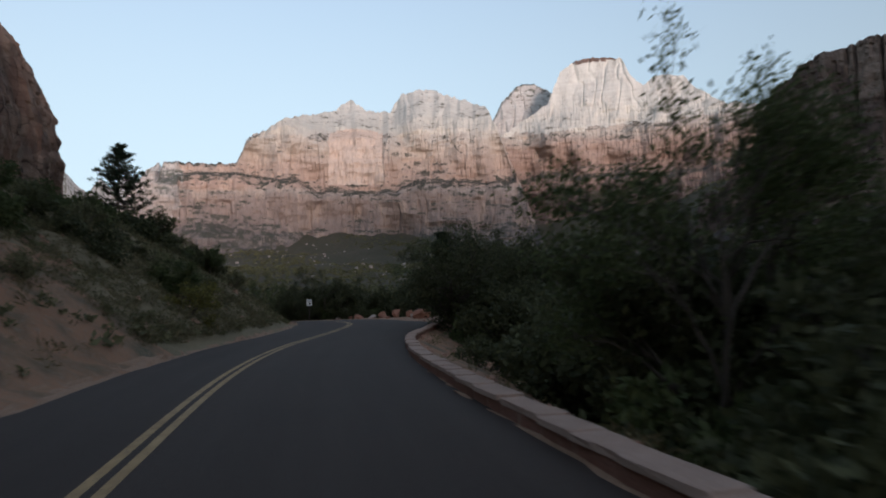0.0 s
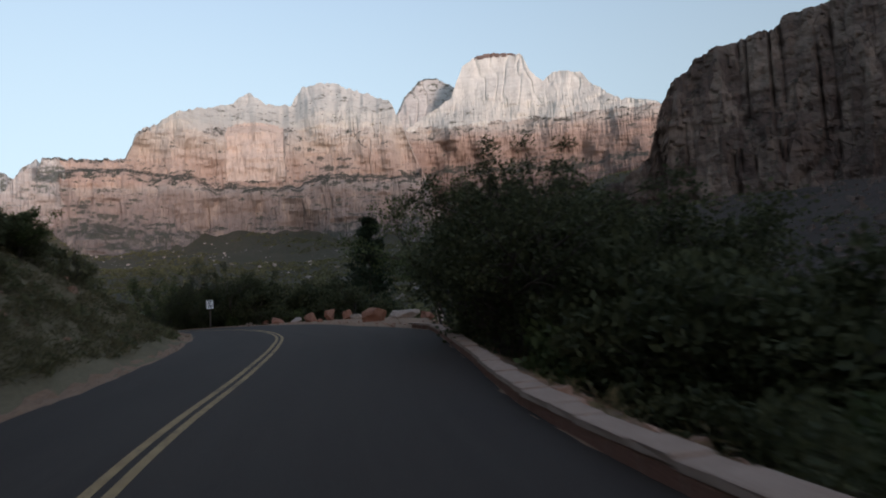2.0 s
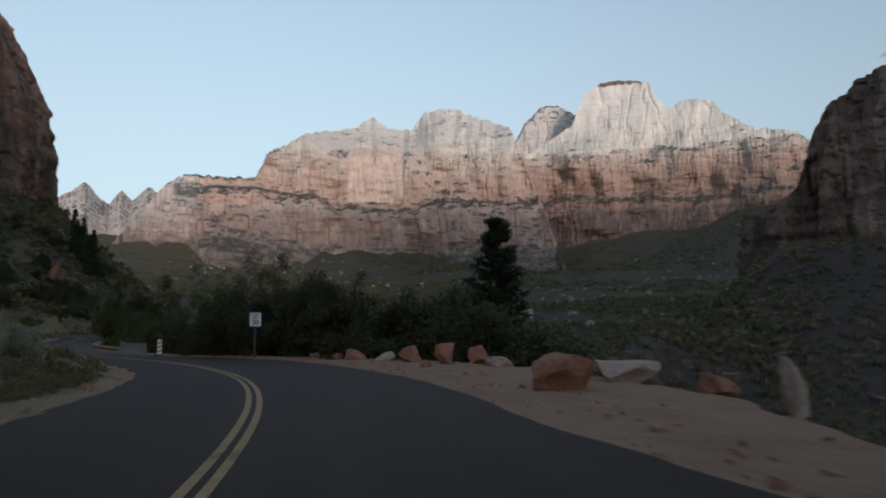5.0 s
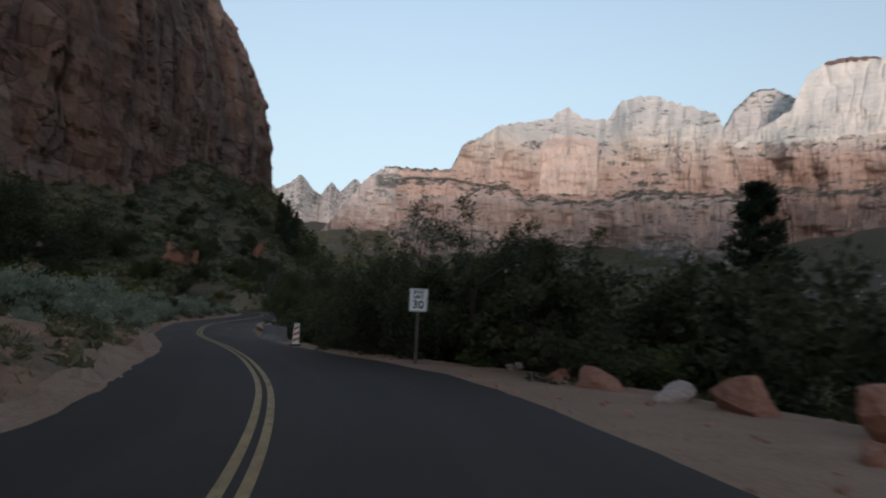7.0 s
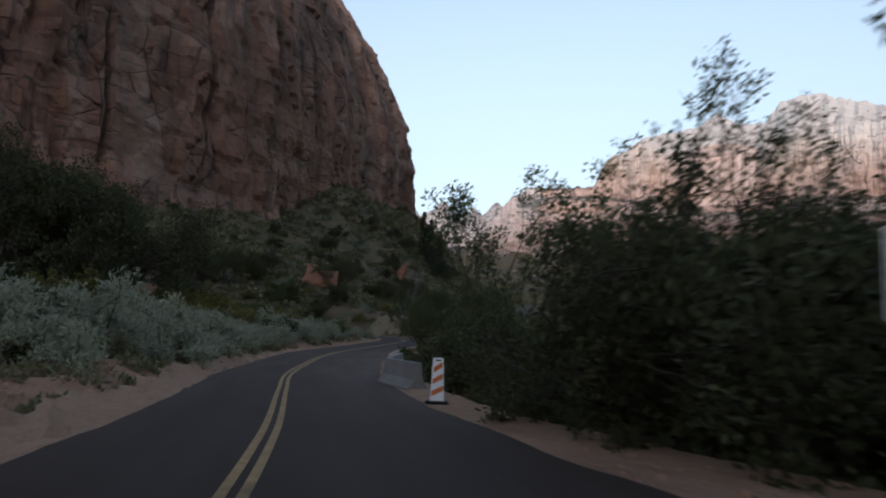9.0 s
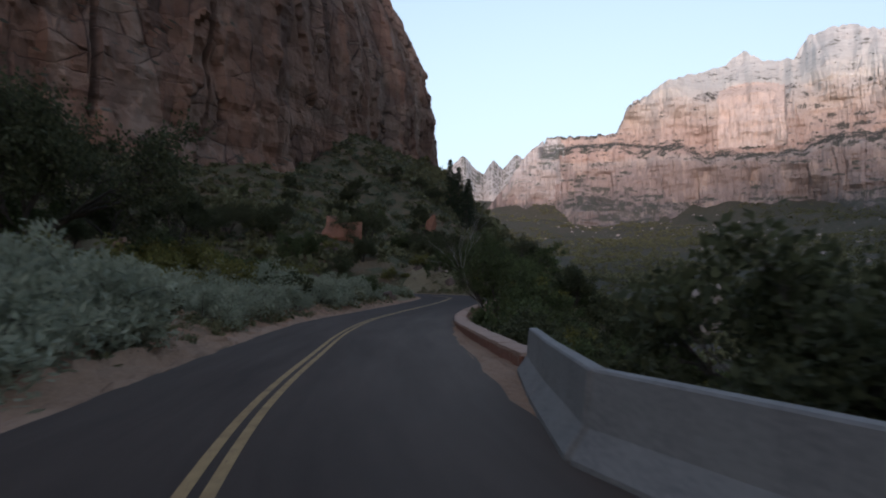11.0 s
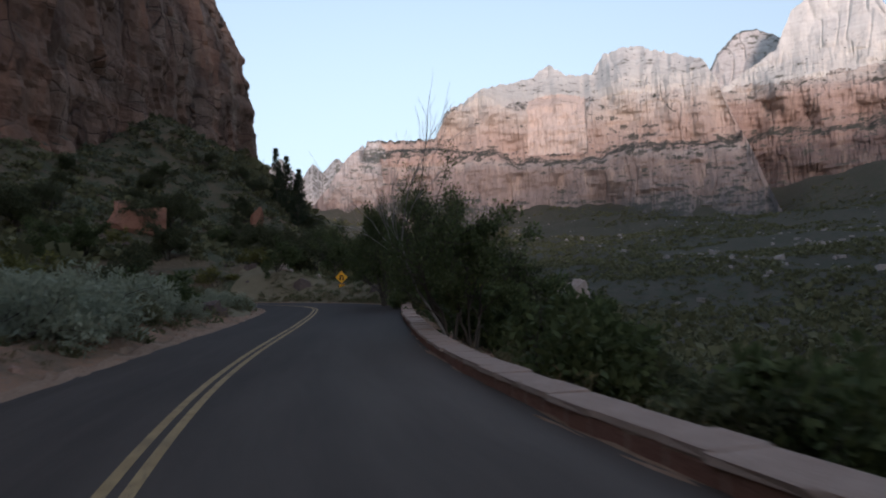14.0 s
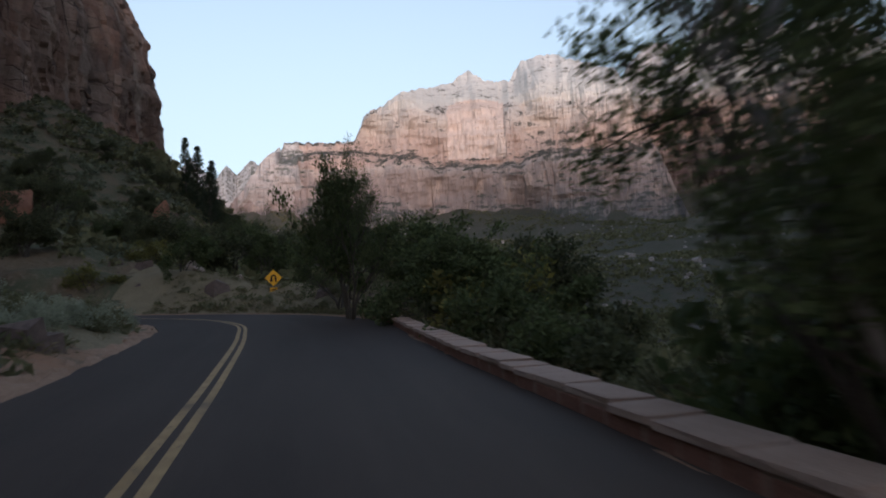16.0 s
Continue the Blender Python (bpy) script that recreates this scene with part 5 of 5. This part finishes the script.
clumps("dry_scrub", "olive and grey dry brush on the talus", p, sized(p, 0.7, 1.8), 22, OLIVE_LEAF, 2)
p = rooted(*spread(5200, 3, (-24, 60), (45, 420), 0.7), 9, 0.7, 5)
clumps("slope_scrub", "mixed green brush on the slope to the river", p, sized(p, 1.2, 3.8), 34, HILL_LEAF, 3, fine=0.75)
p = rooted(*spread(4600, 35, (-22, 40), (120, 800), 0.75), 9, 0.5, 35)
clumps("river_wood", "dark green and brown thicket along the valley floor", p, sized(p, 3, 8), 40, HILL_LEAF, 35, fine=0.6)
p = rooted(*spread(1500, 4, (-10, 70), (40, 330), 0.8), 9, 1.0, 6)
clumps("bare_brush", "leafless mauve-grey brush on the slope", p, sized(p, 1.2, 2.8), 26, MAUVE, 4, 0.3)
p = rooted(*spread(26000, 5, (-32, 32), (240, 2000), 0.8), 9, 0.8, 7, 0.008)
clumps("valley_wood", "grey-green scrub woodland across the valley", p, sized(p, 4, 13), 12, HILL_LEAF, 5)
p = rooted(*spread(1500, 6, (-30, 30), (450, 1900), 0.8), 9, 0.9, 8, 0.008)
lumps("valley_rubble", "pale boulders strewn over the far slope", p, sized(p, 1.2, 8), RUBBLE, 6)
p = np.vstack([q[np.random.default_rng(60 + k).permutation(len(q))[:320]] for k, q in enumerate(LEDGES[:3])])
clumps("ledge_brush", "dark pinyon and brush on the ledges of the mountains", p, sized(p, 3, 9), 9, NEEDLE, 61, 0.9, 0.8)
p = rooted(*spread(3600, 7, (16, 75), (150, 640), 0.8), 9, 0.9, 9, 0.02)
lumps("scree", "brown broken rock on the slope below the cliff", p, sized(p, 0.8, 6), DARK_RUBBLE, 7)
p = rooted(*spread(2600, 8, (14, 75), (150, 640), 0.8), 9, 0.9, 10, 0.02)
clumps("scree_scrub", "dark brush between the broken rocks", p, sized(p, 1.5, 4.5), 12, OAK_LEAF, 8)
p = rooted(*spread(900, 9, (-95, -10), (22, 180), 0.8), 1.5)
lumps("talus_rubble", "reddish stones lying on the talus", p, sized(p, 0.15, 1.3), DARK_RUBBLE, 9)


# ---------------------------------------------------------------- signs, panel, barriers, boulders
WHITE = plain("white_sheeting", (0.84, 0.84, 0.79), (0.90, 0.90, 0.85), 3, 0.5, 0, 0.05, 0.001, spec=0.4)
BLACK = plain("black_sheeting", (0.012, 0.012, 0.012), (0.02, 0.02, 0.02), 3, 0.5, 0, 0.05, 0.001)
AMBER = plain("amber_sheeting", (0.90, 0.38, 0.012), (0.95, 0.43, 0.018), 3, 0.5, 0, 0.05, 0.001, spec=0.4)
ORANGE = plain("orange_stripe", (0.65, 0.16, 0.04), (0.75, 0.22, 0.06), 6, 0.5, 0, 0.05, 0.001)
BROWN_POST = plain("weathered_brown_post", (0.075, 0.055, 0.045), (0.13, 0.10, 0.085), 4, 0.9, 30, 0.4, 0.005, (1, 1, 0.2))
RUBBER = plain("black_rubber", (0.015, 0.015, 0.015), (0.03, 0.03, 0.03), 6, 0.8)
CONCRETE = plain("grey_concrete", (0.15, 0.14, 0.13), (0.24, 0.225, 0.205), 1.4, 0.9, 22, 0.4, 0.006)
RED_ROCK = plain("red_boulder_stone", (0.22, 0.085, 0.052), (0.37, 0.175, 0.115), 0.9, 0.95, 9, 0.7, 0.05)
PALE_ROCK = plain("pale_boulder_stone", (0.28, 0.19, 0.145), (0.42, 0.32, 0.26), 0.9, 0.95, 9, 0.7, 0.05)


def slab(outline, depth, bevel=0.0):
    """A flat plate in the x-z plane, its front towards -y."""
    bm = bmesh.new()
    f = bm.faces.new([bm.verts.new((x, 0, z)) for x, z in outline])
    back = bmesh.ops.extrude_face_region(bm, geom=[f])
    bmesh.ops.translate(bm, verts=[g for g in back["geom"] if isinstance(g, bmesh.types.BMVert)], vec=(0, depth, 0))
    if bevel:
        bmesh.ops.bevel(bm, geom=bm.edges[:], offset=bevel, segments=2, affect="EDGES")
    bmesh.ops.recalc_face_normals(bm, faces=bm.faces[:])
    return bm


def rounded(w, h, r, cz=0.0, n=5):
    out = []
    for cx, cy, a0 in ((w / 2 - r, h / 2 - r, 0), (-w / 2 + r, h / 2 - r, 90), (-w / 2 + r, -h / 2 + r, 180), (w / 2 - r, -h / 2 + r, 270)):
        for k in range(n + 1):
            a = radians(a0 + 90 * k / n)
            out.append((cx + r * math.cos(a), cz + cy + r * math.sin(a)))
    return out


def ring(w, h, r, t, cz):
    """A thin border line on a plate."""
    a, b = rounded(w, h, r, cz), rounded(w - 2 * t, h - 2 * t, max(r - t, 0.002), cz)
    bm = bmesh.new()
    va, vb = [bm.verts.new((x, 0, z)) for x, z in a], [bm.verts.new((x, 0, z)) for x, z in b]
    for k in range(len(a)):
        n = (k + 1) % len(a)
        bm.faces.new((va[k], va[n], vb[n], vb[k]))
    return bm


def lettering(text, size, x, z, material, parent, y=-0.004, wide=1.0):
    cu = bpy.data.curves.new("lettering", "FONT")
    cu.body, cu.size, cu.align_x, cu.align_y, cu.offset = text, size, "CENTER", "CENTER", size * 0.018
    tmp = new("tmp", cu)
    me = bpy.data.meshes.new_from_object(tmp.evaluated_get(bpy.context.evaluated_depsgraph_get()))
    bpy.data.objects.remove(tmp)
    me.materials.clear()
    me.materials.append(material)
    ob = new("lettering", me)
    ob.parent = parent
    ob.matrix_basis = Matrix.LocRotScale((x, y, z), Euler((radians(90), 0, 0)), (wide, 1, 1))
    return ob


def box(lo, hi, bevel=0.0):
    bm = bmesh.new()
    bmesh.ops.create_cube(bm, size=1)
    for v in bm.verts:
        v.co = Vector([lo[k] + (v.co[k] + 0.5) * (hi[k] - lo[k]) for k in range(3)])
    if bevel:
        bmesh.ops.bevel(bm, geom=bm.edges[:], offset=bevel, segments=2, affect="EDGES")
    return bm


def speed_sign(x, y, z, turn):
    sign = empty("speed_sign", pose(x, y, z, 0, 0, turn), "white speed limit sign with black lettering on a brown post", "road sign")
    part("post", box((-0.05, 0.012, -0.5), (0.05, 0.10, 2.16), 0.006), BROWN_POST, sign)
    face = part("plate", slab(rounded(0.61, 0.76, 0.04, 1.84), 0.006), WHITE, sign, "white reflective plate")
    b = part("border", ring(0.58, 0.73, 0.035, 0.014, 1.84), BLACK, face)
    b.location = (0, -0.003, 0)
    lettering("SPEED", 0.155, 0, 2.09, BLACK, face, wide=0.92)
    lettering("LIMIT", 0.155, 0, 1.935, BLACK, face, wide=0.92)
    lettering("30", 0.36, 0, 1.68, BLACK, face, wide=1.05)
    for h in (1.58, 2.17):
        bm = bmesh.new()
        bmesh.ops.create_cone(bm, cap_ends=True, segments=8, radius1=0.012, radius2=0.012, depth=0.012)
        bmesh.ops.rotate(bm, verts=bm.verts[:], matrix=Matrix.Rotation(radians(90), 3, "X"))
        part("bolt", bm, BROWN_POST, sign).location = (0, -0.006, h)
    return sign


def bend_sign(x, y, z, turn):
    sign = empty("warning_sign", pose(x, y, z, 0, 0, turn), "amber diamond hairpin warning sign with a small plate below", "road sign")
    part("post", box((-0.03, 0.012, -0.4), (0.03, 0.06, 2.45), 0.004), BROWN_POST, sign)
    d = 0.53
    face = part("diamond_plate", slab([(0, 1.98 - d), (d, 1.98), (0, 1.98 + d), (-d, 1.98)], 0.006), AMBER, sign, "amber diamond plate")
    # bent arrow
    bm = bmesh.new()
    path = [(0.13, 1.72), (0.13, 1.98)] + [(0.13 * math.cos(radians(a)), 1.98 + 0.15 * math.sin(radians(a))) for a in range(15, 181, 15)] + [(-0.13, 1.86)]
    w = 0.045
    rows = []
    for k, p in enumerate(path):
        q0, q1 = path[max(k - 1, 0)], path[min(k + 1, len(path) - 1)]
        t = Vector((q1[0] - q0[0], q1[1] - q0[1])).normalized()
        rows.append((bm.verts.new((p[0] - t.y * w, 0, p[1] + t.x * w)), bm.verts.new((p[0] + t.y * w, 0, p[1] - t.x * w))))
    for a, b in zip(rows, rows[1:]):
        bm.faces.new((a[0], a[1], b[1], b[0]))
    bm.faces.new([bm.verts.new(v) for v in ((-0.13 - 0.12, 0, 1.86), (-0.13 + 0.12, 0, 1.86), (-0.13, 0, 1.70))])
    part("arrow", bm, BLACK, face).location = (0, -0.004, 0)
    low = part("advisory_plate", slab(rounded(0.46, 0.40, 0.03, 1.18), 0.006), AMBER, sign, "small amber plate")
    for h in (1.24, 1.10):
        part("bar", slab(rounded(0.26, 0.06, 0.01, h), 0.001), BLACK, low).location = (0, -0.004, 0)
    return sign


def striped_panel(x, y, z, turn):
    thing = empty("channelizer_panel", pose(x, y, z, 0, 0, turn), "white upright traffic panel with slanted orange stripes", "traffic panel")
    part("base", box((-0.27, -0.2, 0.0), (0.27, 0.24, 0.06), 0.02), RUBBER, thing, "flat black rubber foot")
    # tapered body
    outline = [(-0.16, 0.05), (0.16, 0.05), (0.125, 0.98), (0.105, 1.03), (-0.105, 1.03), (-0.125, 0.98)]
    body = part("body", slab(outline, 0.05, 0.01), WHITE, thing)
    for k, h in enumerate((0.26, 0.53, 0.79)):
        w = 0.135 - 0.02 * k
        bm = slab([(-w, h - 0.10), (w, h + 0.03), (w, h + 0.15), (-w, h + 0.02)], 0.001)
        part("stripe", bm, ORANGE, body).location = (0, -0.004, 0)
    part("handle", slab(rounded(0.13, 0.03, 0.012, 0.975), 0.001), BLACK, body).location = (0, -0.004, 0)
    return thing


def barrier(p0, p1):
    """A concrete barrier section between two places on the ground."""
    a, b = Vector(p0), Vector(p1)
    ln, turn = (b - a).length, math.atan2(b.y - a.y, b.x - a.x)
    thing = empty("concrete_barrier", pose(a.x, a.y, min(a.z, b.z), 0, 0, math.degrees(turn)), "grey concrete barrier section, stained and chipped", "barrier", "barriers")
    prof = [(-0.30, -0.1), (-0.30, 0.08), (-0.13, 0.33), (-0.085, 0.80), (-0.065, 0.82), (0.065, 0.82), (0.085, 0.80), (0.13, 0.33), (0.30, 0.08), (0.30, -0.1)]
    bm = bmesh.new()
    ends = [[bm.verts.new((x, y, z)) for y, z in prof] for x in (0.02, ln * 0.5, ln - 0.02)]
    for r, q in zip(ends, ends[1:]):
        for k in range(len(prof)):
            n = (k + 1) % len(prof)
            bm.faces.new((r[k], r[n], q[n], q[k]))
    bm.faces.new(ends[0][::-1])
    bm.faces.new(ends[-1])
    bmesh.ops.recalc_face_normals(bm, faces=bm.faces[:])
    bmesh.ops.bevel(bm, geom=[e for e in bm.edges if e.is_boundary or len(e.link_faces) == 2 and e.calc_face_angle(0) > 0.9], offset=0.012, segments=1, affect="EDGES")
    part("body", bm, CONCRETE, thing)
    # Black plates stand for the shade inside lifting slots; no hollow is cut.
    for f in (0.25, 0.75):
        part("lifting_slot", box((ln * f - 0.2, -0.31, -0.02), (ln * f + 0.2, -0.296, 0.06)), BLACK, thing)
    return thing


def boulder(x, y, lx, ly, lz, material, label, seed, turn=0.0, sink=0.15, tip=None):
    """A broken block of rock: flat faces where it split, chipped corners."""
    rng = random.Random(seed)
    bm = bmesh.new()
    bmesh.ops.create_cube(bm, size=1.7)
    bmesh.ops.subdivide_edges(bm, edges=bm.edges[:], cuts=6, use_grid_fill=True)
    cuts = [(Vector((rng.gauss(0, 1), rng.gauss(0, 1), rng.gauss(0.15, 0.7))).normalized(), rng.uniform(0.5, 0.82)) for _ in range(13)]
    for v in bm.verts:
        for n, far in cuts:
            over = v.co.dot(n) - far
            if over > 0:
                v.co -= n * over
        d = v.co.copy()
        v.co += d.normalized() * (0.09 * noise.noise(d * 1.6 + Vector((seed, 0, 0))) + 0.045 * noise.noise(d * 5 + Vector((0, seed, 0))))
        v.co = Vector((v.co.x * lx / 1.6, v.co.y * ly / 1.6, v.co.z * lz / 1.6))
    low = min(v.co.z for v in bm.verts)
    for v in bm.verts:
        v.co.z -= low
    me = bpy.data.meshes.new("boulder")
    bm.to_mesh(me)
    bm.free()
    me.materials.append(material)
    ob = new("boulder", me)
    s, c, level = (float(q[0]) for q in road_sc([x], [y]))
    foot = max(float(ground_at(x, y)), level - 0.05) if abs(c) < 12 else float(ground_at(x, y))
    ob.matrix_world = pose(x, y, foot - sink * lz, rng.uniform(-14, 14), rng.uniform(-14, 14) if tip is None else tip, turn)
    return tagged(ob, label, "boulder", "boulders")


speed_sign(-15.6, 77.62, 0.82, 18)
bend_sign(-66.4, 156.3, 1.45, 19)
striped_panel(-24.1, 84.9, float(np.interp(89.5, LS, LINE[:, 2])) + 0.0, 28)
pts = [(-26.5, 88.0), (-28.9, 89.9), (-30.5, 92.7), (-32.0, 95.5)]
for a, b in zip(pts, pts[1:]):
    z = float(np.interp(98, LS, LINE[:, 2])) - 0.02
    barrier((*a, z), (*b, z))

RED, TAN = "rough red sandstone boulder edging the pullout", "pale tan sandstone boulder edging the pullout"
for n, (x, y, lx, ly, lz, mat, text, turn) in enumerate((
        (-2.1, 56.4, 1.5, 1.2, 1.05, RED_ROCK, RED, 20), (0.1, 58.9, 1.7, 1.0, 0.7, PALE_ROCK, TAN, 30), (1.4, 52.6, 0.5, 0.45, 1.0, PALE_ROCK, "upright pale stone post beside the pullout", 10),
        (-3.5, 69.0, 1.0, 0.8, 0.85, RED_ROCK, RED, 40), (-4.9, 68.0, 0.9, 0.8, 0.9, RED_ROCK, RED, 70), (-2.9, 65.5, 1.3, 0.7, 0.45, PALE_ROCK, TAN, 15), (-6.6, 70.6, 1.3, 0.9, 0.75, RED_ROCK, RED, 120),
        (-7.7, 71.8, 1.5, 0.8, 0.4, PALE_ROCK, TAN, 60), (-9.4, 73.4, 1.1, 0.8, 0.8, RED_ROCK, RED, 0), (-10.6, 75.4, 0.8, 0.6, 0.4, RED_ROCK, RED, 50), (-12.4, 78.2, 0.7, 0.5, 0.35, PALE_ROCK, TAN, 10),
        (-5.6, 66.0, 0.5, 0.4, 0.3, RED_ROCK, RED, 80), (-0.4, 62.5, 1.2, 0.8, 0.5, PALE_ROCK, TAN, 100), (1.0, 55.0, 0.9, 0.7, 0.45, RED_ROCK, RED, 30))):
    boulder(x, y, lx, ly, lz, mat, text, 30 + n, turn)
# rocks on the slopes
boulder(-121, 230.5, 3.0, 2.8, 5.6, RED_ROCK, "standing red rock pillar among the scrub", 61, 20, 0.1)
boulder(-99.5, 170, 6.4, 4.2, 5.0, RED_ROCK, "large orange-red outcrop on the talus", 67, 40, 0.45)
boulder(-102.5, 172.5, 5.2, 3.6, 5.0, RED_ROCK, "large orange-red outcrop on the talus", 68, 10, 0.35)
boulder(-58.6, 237, 7.5, 6, 4.4 - float(ground_at(-58.6, 237)), PALE_ROCK, "huge pale boulder standing above the thicket", 70, 15, 0.05, 24)
boulder(-42.6, 93.6, 1.0, 0.8, 0.8, PALE_ROCK, "grey boulder among the sagebrush", 64, 0)
boulder(-76.0, 163.5, 1.6, 1.2, 0.9, PALE_ROCK, "pale rock on the bank beyond the hairpin", 65, 0)
boulder(-71.0, 161.0, 0.9, 0.7, 0.5, PALE_ROCK, "pale rock on the bank beyond the hairpin", 66, 0)
# gravel on the pullout
rg = np.random.default_rng(91)
gs = rg.uniform(46, 84, 420)
gp = road_xyz(gs, right_edge(gs) - rg.random(420) * (right_margin(gs) + 0.4), 0.0)
lumps("gravel", "loose stones and gravel on the pullout", gp, 0.03 + 0.16 * rg.random(420) ** 3, STONE, 92)
